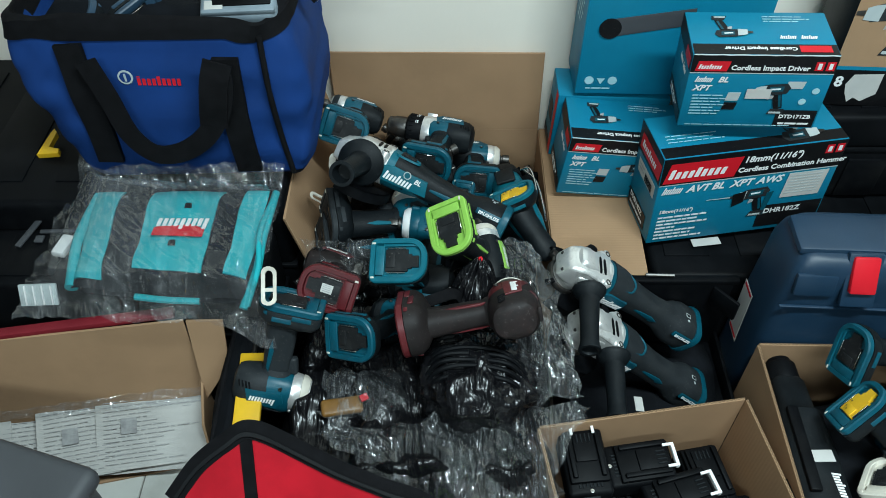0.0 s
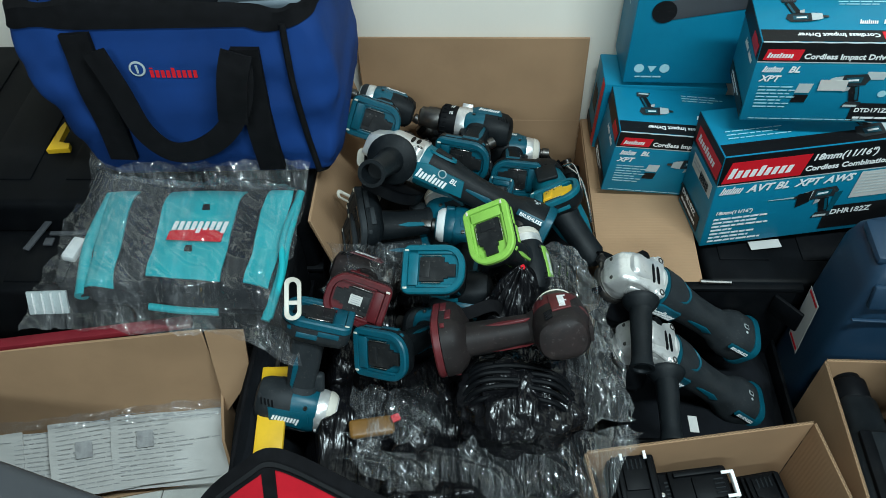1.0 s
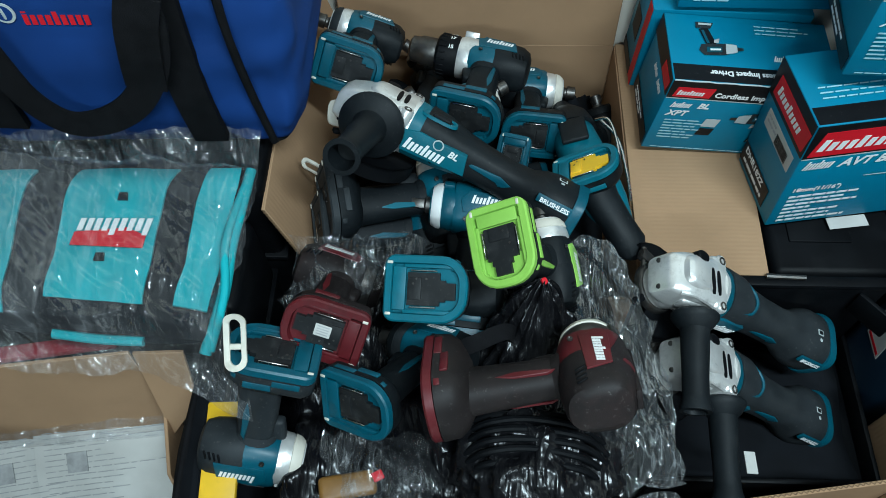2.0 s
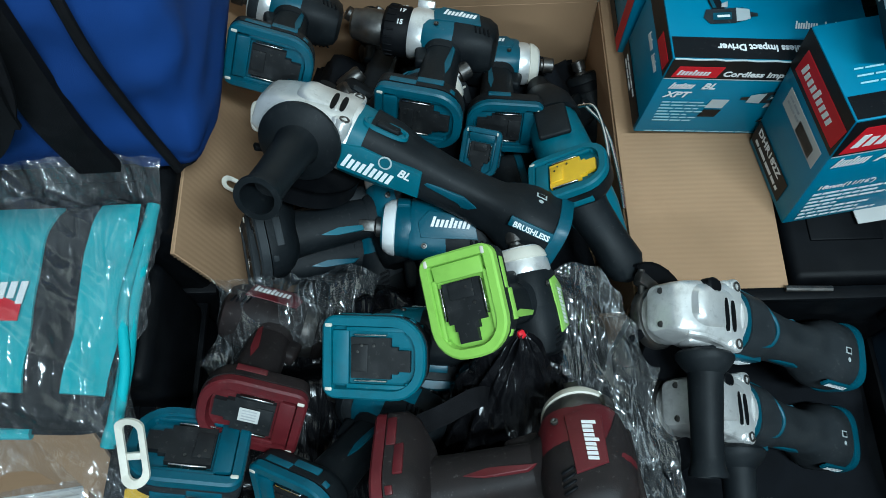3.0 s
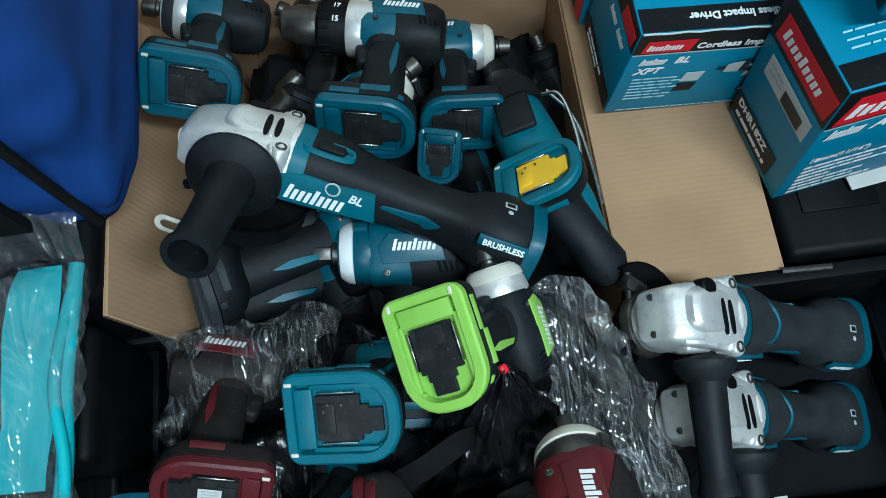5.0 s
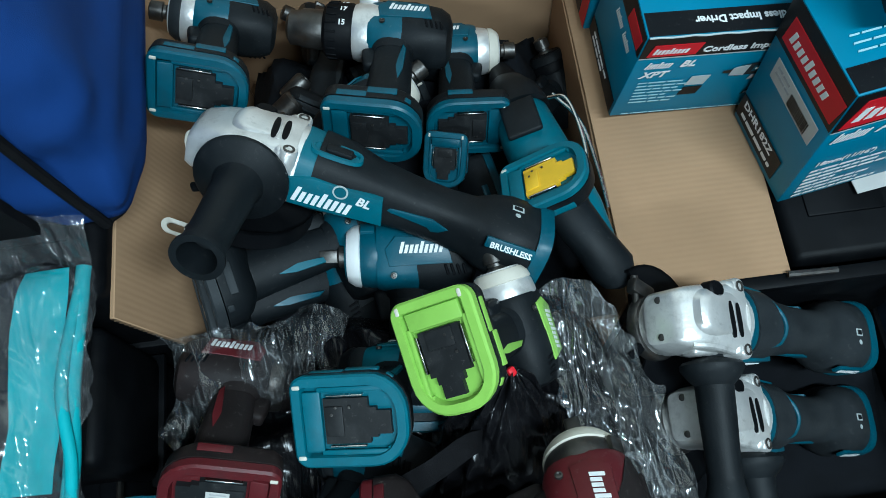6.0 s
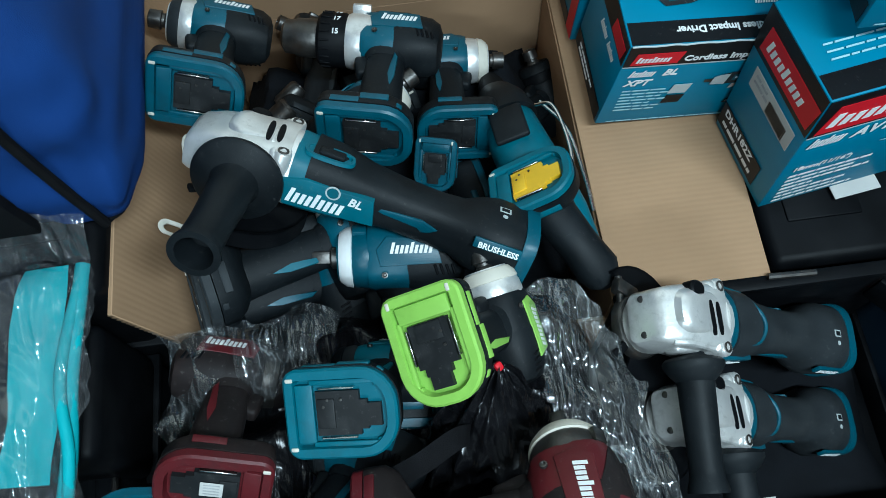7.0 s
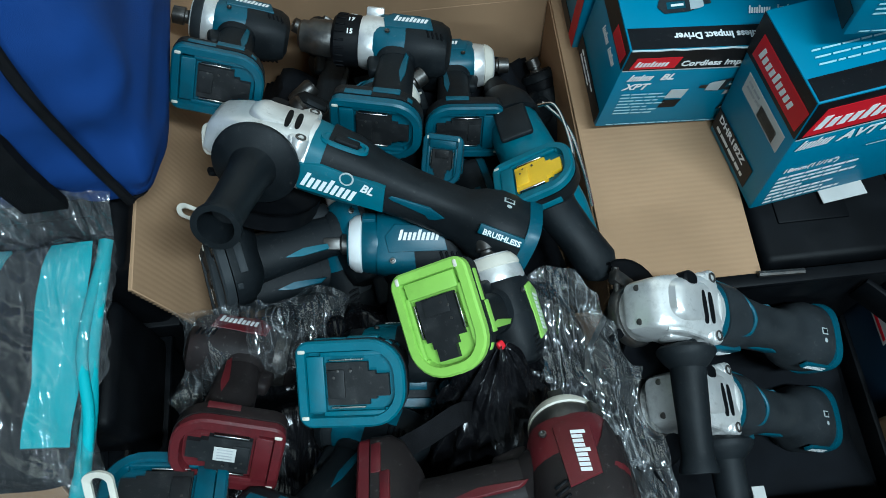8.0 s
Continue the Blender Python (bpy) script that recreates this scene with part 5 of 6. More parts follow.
def angle_grinder(spot, label, flange=0.0445, handle_length=0.165, clean=False, handle_at=(0.004, -0.004), reach=1.0):
    """A cordless angle grinder; the origin in its gear head, x to the front, z away from the disc, the side handle along y."""
    o, xdir, zdir, s = spot
    c = thing("angle_grinder", basis(o, xdir, zdir) @ Matrix.Scale(s, 4), label, "angle grinder", "cordless tools in the heap")
    shape = [(0.043, -0.008, 0.019, 0.014), (0.042, -0.007, 0.0235, 0.0185), (0.038, -0.005, 0.0265, 0.0225), (0.026, -0.002, 0.0295, 0.0265), (0.012, 0.0, 0.0315, 0.0295), (-0.01, 0.001, 0.0335, 0.0325), (-0.03, 0.001, 0.0365, 0.0345), (-0.036, 0.001, 0.036, 0.034)]
    head = part("gear_head", along_x([(x * (reach if x > 0 else 1.0), *r) for x, *r in shape], 5.5, 56), SILVER, c, "scuffed cast aluminium gear head")
    top = [sq_ring((x, y, z), (1, 0, 0), (0, 1, 0), a, b, 3.2, 36) for x, y, z, a, b in ((-0.002, -0.003, 0.02, 0.033, 0.0255), (-0.001, -0.003, 0.0295, 0.0305, 0.0225), (-0.002, -0.003, 0.0335, 0.027, 0.0195), (-0.004, -0.003, 0.0345, 0.023, 0.0165))]
    part("top_ridge", loft(top), SILVER, head)
    part("shoulder", loft([sq_ring((-0.027, 0, z), (1, 0, 0), (0, 1, 0), 0.0125 - g, 0.0375 - g, 5, 32) for z, g in ((-0.02, 0.0), (0.026, 0.0), (0.031, 0.002), (0.033, 0.005))]), SILVER, head)
    part("flank_boss", rbox((0.03, 0.012, 0.024), (0.002, 0.029, 0.004), (0, 20, 0), r=0.005, seg=3), SILVER, head)
    part("flank_rib", tube(smooth_path([(0.03, 0.0265, 0.016), (0.012, 0.0275, 0.0235), (-0.012, 0.031, 0.0255), (-0.026, 0.034, 0.0265)], 5), 0.0035, 8), SILVER, head)
    part("lock_button", loft([sq_ring((0.006, -0.0245, z), (1, 0, 0), (0, 1, 0), 0.0105 - g, 0.0085 - g, 2.3, 24) for z, g in ((0.022, 0.0), (0.0325, 0.0), (0.0345, 0.002), (0.0345, 0.006))]), GLOSS_BLACK, head)
    for k in range(2):
        bm = slab([(q.x, q.y) for q in sq_ring((0, 0, 0), (1, 0, 0), (0, 1, 0), 0.0032, 0.0175 - 0.001 * k, 2.6, 20)], 0, 0.004)
        bm.transform(pose(-0.0105 - k * 0.0105, 0.003, 0.0312 + 0.0004 * k, 0, 2, 4))
        part("vent", bm, GLOSS_BLACK, head)
    part("vent_bar", rbox((0.0045, 0.036, 0.005), (-0.0158, 0.003, 0.0325), (0, 2, 4), r=0.0015), SILVER, head)
    for y in (0.0305, -0.0305):
        part("screw_boss", lathe([(0.012, 0.0092), (0.0315, 0.0088), (0.0335, 0.0074)], pose(-0.03, y, 0, 0, -90, 0), 20), SILVER, head)
        part("screw", lathe([(0.03, 0.0056), (0.0346, 0.0056), (0.035, 0.004), (0.0325, 0.003)], pose(-0.03, y, 0, 0, -90, 0), 14), STEEL, head)
    for y in (0.022, -0.022):
        part("screw", lathe([(0.0, 0.0035), (0.004, 0.0035), (0.0044, 0.0022)], pose(0.0395, y * 0.8, -0.008, 0, -16, 0), 12), STEEL, head)
    part("flange_ring", lathe([(-0.035, 0.0355), (-0.0355, 0.038), (-0.041, 0.0382), (-0.042, 0.036)], None, 36), SILVER, c)
    part("bearing_box", lathe([(0.014, 0.031), (0.03, 0.031), (0.033, 0.029), (0.038, 0.029)], pose(0.008, 0, 0, 0, 90, 0), 32), SILVER, c)
    part("guard_collar", lathe([(0.037, 0.0325), (0.039, 0.034), (0.048, 0.034), (0.05, 0.031)], pose(0.008, 0, 0, 0, 90, 0), 32), STEEL, c, "dark steel guard collar")
    part("spindle", lathe([(0.048, 0.02), (0.055, 0.018), (0.058, 0.0085), (0.072, 0.008)], pose(0.008, 0, 0, 0, 90, 0), 24), STEEL, c)
    bm = bmesh.new()
    outer = [(0.066 * math.cos(radians(a)), 0.066 * math.sin(radians(a))) for a in range(60, 301, 12)]
    inner = [(0.03 * math.cos(radians(a)), 0.03 * math.sin(radians(a))) for a in range(300, 59, -12)]
    slab(outer + inner, -0.05, -0.047, bm=bm)
    lip = outer + [(x * 0.96, y * 0.96) for x, y in outer[::-1]]
    slab(lip, -0.068, -0.047, bm=bm)
    part("guard", bm, GLOSS_BLACK, c, "black steel wheel guard")
    part("guard_clamp", rbox((0.03, 0.016, 0.012), (0.022, -0.036, -0.043), (0, 0, -20), r=0.003), STEEL, c)
    part("clamp_screw", tube([(0.03, -0.05, -0.043), (0.03, -0.02, -0.043)], 0.004, 10), STEEL, c)
    part("clamp_lever", rbox((0.04, 0.01, 0.006), (0.034, 0.022, -0.041), (0, 0, 35), r=0.002), GLOSS_BLACK, c)
    # body
    part("motor_housing", along_x([(-0.0405, 0.001, 0.0375, 0.0365), (-0.06, 0.0, 0.037, 0.0355), (-0.09, -0.001, 0.034, 0.0325), (-0.115, -0.002, 0.0285, 0.028), (-0.13, -0.002, 0.025, 0.026)], 2.4, 36), BRIGHT_TEAL if clean else TEAL, c)
    part("grip", along_x([(-0.056 if clean else -0.05, 0.003, 0.0362, 0.0352), (-0.085, 0.002, 0.0352, 0.0335), (-0.115, 0.0, 0.0288, 0.0284), (-0.15, -0.002, 0.0262, 0.0262), (-0.19, -0.004, 0.0258, 0.0258), (-0.215, -0.005, 0.0275, 0.028), (-0.232, -0.005, 0.036, 0.034), (-0.25, -0.005, 0.0415, 0.037), (-0.282, -0.005, 0.041, 0.0365), (-0.288, -0.005, 0.037, 0.033)], 2.7, 32), BLACK if clean else GREY_RUBBER, c)
    part("end_ring", along_x([(-0.279, -0.005, 0.0418, 0.0372), (-0.284, -0.005, 0.043, 0.0382), (-0.293, -0.005, 0.042, 0.0375), (-0.295, -0.005, 0.035, 0.032)], 3.4, 32), TEAL, c)
    for flip in (1, -1):
        rear = -0.044 if clean else -0.018
        pan = slab([(rear, -0.013), (0.048, -0.016), (0.052, 0.012), (0.03, 0.018), (rear + 0.006, 0.015)], -0.01, 0.0025, 0.001)
        pan.transform(basis((-0.088, flip * 0.0345, -0.002), (1, 0.06 * flip, 0), (0, flip, 0)) @ Matrix.Diagonal((1, -flip, 1, 1)))
        part("side_panel", pan, BRIGHT_TEAL if clean else TEAL, c)
        side_mark(c, -0.072, flip * 0.0384, -0.0125, 0.058, 0.0165, flip, 0.06)
        if clean:
            bm = text_mesh("BL", 0.013, 0.25)
            bm.transform(basis((-0.102, flip * 0.0366, 0.002), (-flip, 0.06, 0), (0, flip, 0)))
            tagged(part("lettering", bm, WHITE, c), kind="stuff")
            part("round_badge", lathe([(0.0, 0.0075), (0.0008, 0.0075), (0.0008, 0.006), (0.0002, 0.006)], basis((-0.086, flip * 0.0372, 0.0105), (0, flip, 0), (0, 0, 1)), 24), BOX_GREY, c)
            part("badge_field", lathe([(0.0, 0.0056), (0.0011, 0.0056)], basis((-0.086, flip * 0.0372, 0.0105), (0, flip, 0), (0, 0, 1)), 20), BRIGHT_TEAL, c)
        acc = slab([(0.0, 0.0), (0.018, -0.006), (0.06, -0.004), (0.064, 0.0), (0.056, 0.002), (0.02, 0.003), (0.016, 0.008), (0.008, 0.006)], 0, 0.003, 0.001)
        acc.transform(basis((-0.195, flip * 0.0245, 0.0), (1, 0, 0), (0, flip, 0)))
        part("grip_accent", acc, TEAL, c)
    sw = None if not clean else part("slide_switch_frame", loft([sq_ring((-0.072, 0.012, 0.033 + z), (1, 0, 0), (0, 1, 0), 0.026 - g, 0.0125 - g, 3, 24) for z, g in ((0.0, 0.0), (0.0035, 0.001), (0.0035, 0.004), (0.001, 0.005))]), BRIGHT_TEAL if clean else TEAL, c)
    if sw:
        part("slide_switch", rbox((0.026, 0.011, 0.006), (-0.074, 0.012, 0.0365), r=0.002), BLACK, sw)
    else:
        path = [(-0.06, 15, 0.0366), (-0.074, 45, 0.0364), (-0.096, 55, 0.0345), (-0.104, 80, 0.0325), (-0.101, 105, 0.0325), (-0.09, 128, 0.0345)]
        path = [(x, rad * math.cos(radians(a)), 0.002 + 0.96 * rad * math.sin(radians(a))) for x, a, rad in path]
        part("grip_accent", tube(smooth_path(path, 5), 0.0022), TEAL, c, "bright teal line")
    # icon and strip on the rear housing
    ic = bmesh.new()
    slab([(-0.006, -0.004), (0.006, -0.004), (0.006, 0.004), (-0.006, 0.004)], 0, 0.0006, bm=ic)
    ic.transform(pose(-0.255, 0.0, 0.0317))
    part("battery_icon", ic, BOX_GREY, c)
    ic = slab([(-0.0042, -0.0026), (0.0042, -0.0026), (0.0042, 0.0026), (-0.0042, 0.0026)], 0, 0.0006)
    ic.transform(pose(-0.255, 0.0, 0.0321))
    part("battery_icon", ic, BLACK, c)
    part("battery_icon", lathe([(0, 0.0028), (0.0006, 0.0028), (0.0006, 0.0018), (0.0002, 0.0018)], pose(-0.255, 0.011, 0.0316, 0, -90, 0), 16), BOX_GREY, c)
    strip = part("strip", rbox((0.05, 0.004, 0.011), (-0.255, 0.0395, 0.012), (14, 0, 0), r=0.001), TEAL, c)
    bm = text_mesh("BRUSHLESS", 0.0085)
    bm.transform(basis((-0.235, 0.0428, 0.0085), (-1, 0, 0), (0, 1, 0.25)))
    part("lettering", bm, WHITE, strip)
    # side handle
    L = handle_length
    m = basis((handle_at[0], 0, handle_at[1]), (0, 1, 0), (0, 0, 1))
    g = 1.16 if clean else 0.98
    part("side_handle", lathe([(0.03, 0.011), (0.036, 0.012), (0.04, flange * 0.9), (0.043, flange), (0.047, flange), (0.051, flange * 0.92), (0.056, 0.024), (0.062, 0.0185 * g), (0.09, 0.0178 * g), (L - 0.045, 0.0165 * g), (L - 0.02, 0.0165 * g), (L - 0.012, 0.0172 * g), (L - 0.004, 0.0198 * g), (L, 0.0198 * g), (L, 0.0145 * g), (L - 0.004, 0.0135 * g), (L - 0.03, 0.0125 * g)], m, 36), BLACK, c, "black rubber side handle with a hollow end")
    return c


angle_grinder(((-0.139, 1.154, 0.450), (-0.895, 0.353, 0.272), (0.412, 0.422, 0.807), 0.990), "teal and black angle grinder with aluminium head atop the heap", clean=True, reach=1.5)
angle_grinder(((0.258, 0.960, 0.350), (-0.783, 0.001, 0.622), (0.616, -0.142, 0.775), 1.02), "angle grinder with scuffed silver head and black handle", flange=0.03, handle_at=(-0.01, 0.006))
angle_grinder(((0.279, 0.876, 0.276), (-0.740, 0.01, 0.67), (0.67, -0.08, 0.74), 1.03), "dusty angle grinder with silver head, lower in the case", flange=0.03, handle_at=(-0.034, 0.012))


# ---- soft heaps and plastic film ----
def lump(centre, radii, bumps, seed, material, name, label, category, rings=26, around=44, flat=0.35, crease=0.0):
    """A crumpled soft thing: a flattened ball pushed about by folds."""
    cx, cy, cz = centre
    rows = []
    for i in range(1, rings):
        t = math.pi * i / rings
        row = []
        for k in range(around):
            a = 2 * math.pi * k / around
            d = Vector((math.sin(t) * math.cos(a), math.sin(t) * math.sin(a), math.cos(t)))
            if d.z < 0:
                d.z *= flat
            r = 1 + bumps * noise.noise(d * 2.2 + Vector((seed, 0, 0))) + bumps * 0.6 * noise.noise(d * 5.5 + Vector((0, seed, 0))) + crease * abs(noise.noise(d * 9 + Vector((0, 0, seed))))
            row.append(Vector((cx + d.x * radii[0] * r, cy + d.y * radii[1] * r, cz + d.z * radii[2] * r)))
        rows.append(row)
    return tagged(part(name, loft(rows), material, None, angle=75), label, category)


def heap(name, x0, x1, y0, y1, top, base, bumps, seed, material, label, category, nx=130, ny=120):
    """A closed heap of crumpled film: a rolling top that falls to the base at its edges."""
    def place(u, v):
        e = min(1.0, 7 * min(u, 1 - u, v, 1 - v)) ** 0.5
        x, y = x0 + (x1 - x0) * u, y0 + (y1 - y0) * v
        z = top + bumps * rough(x, y, seed, 8) + bumps * 0.5 * rough(x, y, seed + 5, 22) + bumps * 0.5 * facets(Vector((x, y, 0)), 9, seed + 9) + bumps * 0.14 * facets(Vector((x, y, 0)), 26, seed)
        return Vector((x + 0.012 * rough(x, y, seed + 2, 15), y + 0.012 * rough(x, y, seed + 3, 15), base + (z - base) * e))
    return tagged(part(name, sheet(nx, ny, place), material, None, angle=75), label, category)


def drape(name, a, b, c, d, wave, seed, label, lift=0.0, nx=110, ny=80, material=None):
    """A crumpled sheet of clear film between four corners."""
    a, b, c, d = (Vector(q) for q in (a, b, c, d))

    def place(u, v):
        q = (a * (1 - u) + b * u) * (1 - v) + (d * (1 - u) + c * u) * v
        w = noise.noise_vector(q * 13 + Vector((seed, 0, 0))) * wave
        w.z += wave * (1.8 * facets(q, 10, seed) + 0.5 * facets(q, 27, seed + 3) - 0.8)
        edge = min(u, 1 - u, v, 1 - v)
        if edge < 0.08:
            w += noise.noise_vector(q * 34 + Vector((0, seed, 0))) * wave * 1.3 * (1 - edge / 0.08)
        return q + w + Vector((0, 0, lift + 0.02 * math.sin(math.pi * u) * math.sin(math.pi * v)))
    return tagged(part(name, sheet(nx, ny, place), material or CLEAR, None, angle=75), label, "plastic film", "crumpled plastic film")


heap("black_plastic_bag", -0.312, 0.215, 0.50, 1.085, 0.285, 0.02, 0.045, 2, BLACK_FILM, "large heap of crumpled black plastic film under the tools", "plastic bag")
# Dark mass added so that the gaps between the tools stay in shade.
heap("dark_filler", -0.238, 0.214, 1.028, 1.48, 0.215, 0.012, 0.045, 7, DARK_CLOTH, "added dark filler for the shaded gaps deep in the box", "padding", 40, 40)
lump((0.058, 0.735, 0.315), (0.103, 0.085, 0.07), 0.22, 3.1, BLACK_FILM, "cable_roll", "roll of black cable wrapped in shiny black film", "cable roll", 40, 70, crease=0.12)
for k in range(9):
    y = 0.70 + 0.011 * k
    z = 0.372 + 0.016 * math.sin(k * 0.6)
    ob = part("cable", tube(smooth_path([(-0.03, y + 0.004, z - 0.045), (0.0, y + 0.012, z - 0.004), (0.05, y + 0.016, z + 0.004 * math.sin(k * 2)), (0.11, y + 0.008, z - 0.004), (0.146, y - 0.004, z - 0.045)], 6), 0.0042), GLOSS_BLACK)
    tagged(ob, "strand of black rubber cable in the bundle", "cable", "strands of black cable")


def tied_bag():
    """A small black bag gathered at its neck, with pleats that run down from the knot."""
    top, foot = Vector((0.068, 0.918, 0.425)), Vector((0.05, 0.858, 0.33))
    rows = []
    for i in range(22):
        t = i / 21
        r = 0.006 + 0.062 * t ** 0.8
        row = []
        for k in range(80):
            a = 2 * math.pi * k / 80
            pleat = 1 + 0.16 * math.sin(13 * a + 2 * math.sin(3 * a)) * (1 - 0.5 * t) + 0.2 * noise.noise(Vector((math.cos(a) * 2, math.sin(a) * 2, t * 4)))
            row.append(top.lerp(foot, t) + Vector((math.cos(a) * r * pleat, math.sin(a) * r * pleat * 0.8, -0.01 * t + 0.012 * noise.noise(Vector((math.cos(a) * 3, math.sin(a) * 3, t * 6 + 4))))))
        rows.append(row)
    ob = tagged(part("black_plastic_bag", loft(rows), BLACK_FILM, None, angle=75), "small shiny black plastic bag tied at the neck", "plastic bag")
    part("tie", rbox((0.008, 0.009, 0.006), top, (20, 10, 30), r=0.003), BOX_RED, ob, "red tie")


tied_bag()
ob = part("webbing_strap", ribbon([(-0.075, 0.812, 0.385), (-0.045, 0.832, 0.398), (-0.01, 0.846, 0.404), (0.022, 0.864, 0.395), (0.04, 0.872, 0.36)], (0.1, -0.3, 1), 0.02, 0.003), WEB)
tagged(ob, "black webbing strap lying between the tools", "strap")
drape("clear_film", (-0.27, 1.0, 0.37), (-0.075, 1.012, 0.365), (-0.10, 0.95, 0.345), (-0.262, 0.89, 0.34), 0.016, 1, "crinkled clear film round a dark red driver")
drape("clear_film", (0.085, 1.01, 0.37), (0.18, 1.012, 0.36), (0.225, 0.77, 0.345), (0.115, 0.86, 0.37), 0.015, 2, "crinkled clear film hanging beside the grinders")
drape("clear_film", (0.115, 0.87, 0.372), (0.19, 0.83, 0.36), (0.235, 0.70, 0.315), (0.13, 0.70, 0.33), 0.016, 4, "crumpled end of a clear film sheet")
drape("clear_film", (-0.2, 0.655, 0.30), (0.235, 0.69, 0.315), (0.17, 0.53, 0.275), (-0.07, 0.52, 0.28), 0.018, 3, "wide crumpled clear film over black film", nx=190, ny=90)
drape("clear_film", (-0.20, 0.76, 0.30), (-0.06, 0.75, 0.31), (-0.06, 0.68, 0.305), (-0.2, 0.68, 0.30), 0.016, 6, "crumpled clear film between the tools")
AMBER = mat("amber_packet", (0.18, 0.085, 0.02), 0.4, 0, 0.2, 40, 0.1, 200)
ob = part("amber_bag", rbox((0.07, 0.03, 0.014), (-0.165, 0.70, 0.30), (8, 4, 12), r=0.006, seg=3), AMBER)
tagged(ob, "small amber packet under clear film", "packet")
part("red_corner", rbox((0.014, 0.012, 0.006), (-0.128, 0.71, 0.312), (8, 4, 30), r=0.002), BOX_RED, ob)


# ---- soft bags in front ----
def red_bag():
    c = thing("tool_bag", pose(0, 0, 0), "open red nylon bag with a black zipped rim", "bag")
    ridge = smooth_path([(-0.392, 0.512, 0.36), (-0.353, 0.547, 0.4), (-0.304, 0.569, 0.435), (-0.279, 0.579, 0.447), (-0.249, 0.578, 0.435), (-0.204, 0.57, 0.4), (-0.148, 0.554, 0.37), (-0.073, 0.535, 0.345), (-0.031, 0.525, 0.335), (0.04, 0.49, 0.315)], 8)
    ridge = [q - Vector((0, 0, 0.018)) for q in ridge]
    n = len(ridge) - 1

    def panel(u, v):
        q = ridge[round(u * n)]
        sag = 0.05 * math.sin(math.pi * min(1, v)) * (0.4 + math.sin(math.pi * u))
        return q + Vector((0.02 * v, -0.25 * v, -0.16 * v - sag)) + noise.noise_vector(q * 9 + Vector((0, 0, v * 2))) * 0.014 * v

    part("red_panel", sheet(n, 20, panel, 0.003), RED_CLOTH, c, "", 70)

    def behind(u, v):
        q = ridge[round(u * n)]
        return q + Vector((0, 0.035 * v ** 0.5, -0.30 * v)) + noise.noise_vector(q * 12 + Vector((0, 0, v * 3))) * 0.012 * v

    part("back_panel", sheet(n, 14, behind, 0.003), DARK_CLOTH, c, "", 70)
    part("rim", ribbon([q + Vector((0, 0.004, 0.004)) for q in ridge[::4]], (0, -0.5, 1), 0.028, 0.005, 4), WEB, c, "black zipped rim")
    teeth = bmesh.new()
    for i, q in enumerate(smooth_path(ridge[::2], 7)):
        rbox((0.0022, 0.006, 0.003), q + Vector((0, -0.006, 0.0075)), (25, 0, 20), r=0, bm=teeth)
    tagged(part("zip_teeth", teeth, GLOSS_BLACK, c), kind="stuff")
    strap = [panel(0.335, v) + Vector((0, -0.002, 0.005)) for v in (0.02, 0.1, 0.2, 0.3, 0.42)]
    part("strap", ribbon(strap, (0, -0.5, 0.8), 0.018, 0.003), WEB, c)
    bm = text_mesh("but HEAVY DUTY", 0.0135)
    q = panel(0.52, 0.26)
    bm.transform(basis((q.x - 0.035, q.y - 0.010, q.z + 0.022), (1, 0.12, -0.10), (0, -0.55, 0.83)))
    tagged(part("lettering", bm, BOX_GREY, c), kind="stuff")
    # lime piping at the near edge
    part("piping", tube(smooth_path([(-0.06, 0.535, 0.316), (-0.02, 0.53, 0.318), (0.05, 0.51, 0.305)], 5), 0.006), GREEN, c)
    return c


red_bag()


def black_bag():
    c = thing("soft_case", pose(0, 0, 0), "black padded fabric case with a zip, standing between boxes", "case")
    rows = []
    for z, g in ((0.0, -0.01), (0.03, 0.0), (0.15, 0.006), (0.27, 0.004), (0.325, -0.004), (0.345, -0.02), (0.35, -0.04)):
        rows.append([soft(q, 0.010, 10, 5) if z > 0.01 else Vector(q) for q in sq_ring((-0.352, 0.80, z * 0.86), (1, 0, 0), (0, 1, 0), 0.036 + g, 0.195 + g, 5, 72)])
    part("body", loft(rows), DARK_CLOTH, c, angle=70)
    part("zip", tube(smooth_path([(-0.335, 0.62, 0.292), (-0.332, 0.72, 0.296), (-0.332, 0.82, 0.296), (-0.335, 0.96, 0.292)], 6), 0.004), STEEL, c)
    part("piping", tube(smooth_path([(-0.372, 0.62, 0.288), (-0.375, 0.72, 0.292), (-0.375, 0.82, 0.292), (-0.372, 0.96, 0.288)], 6), 0.0045), WEB, c)
    part("red_tab", rbox((0.006, 0.03, 0.018), (-0.388, 0.66, 0.22), (0, 20, 0), r=0.002), BOX_RED, c)
    return c


black_bag()
ob = part("yellow_board", rbox((0.044, 0.165, 0.012), (-0.322, 0.715, 0.306), (3, 3, 4), r=0.003), YELLOW)
tagged(ob, "bright yellow plastic plate beside a grey impact driver", "plate")


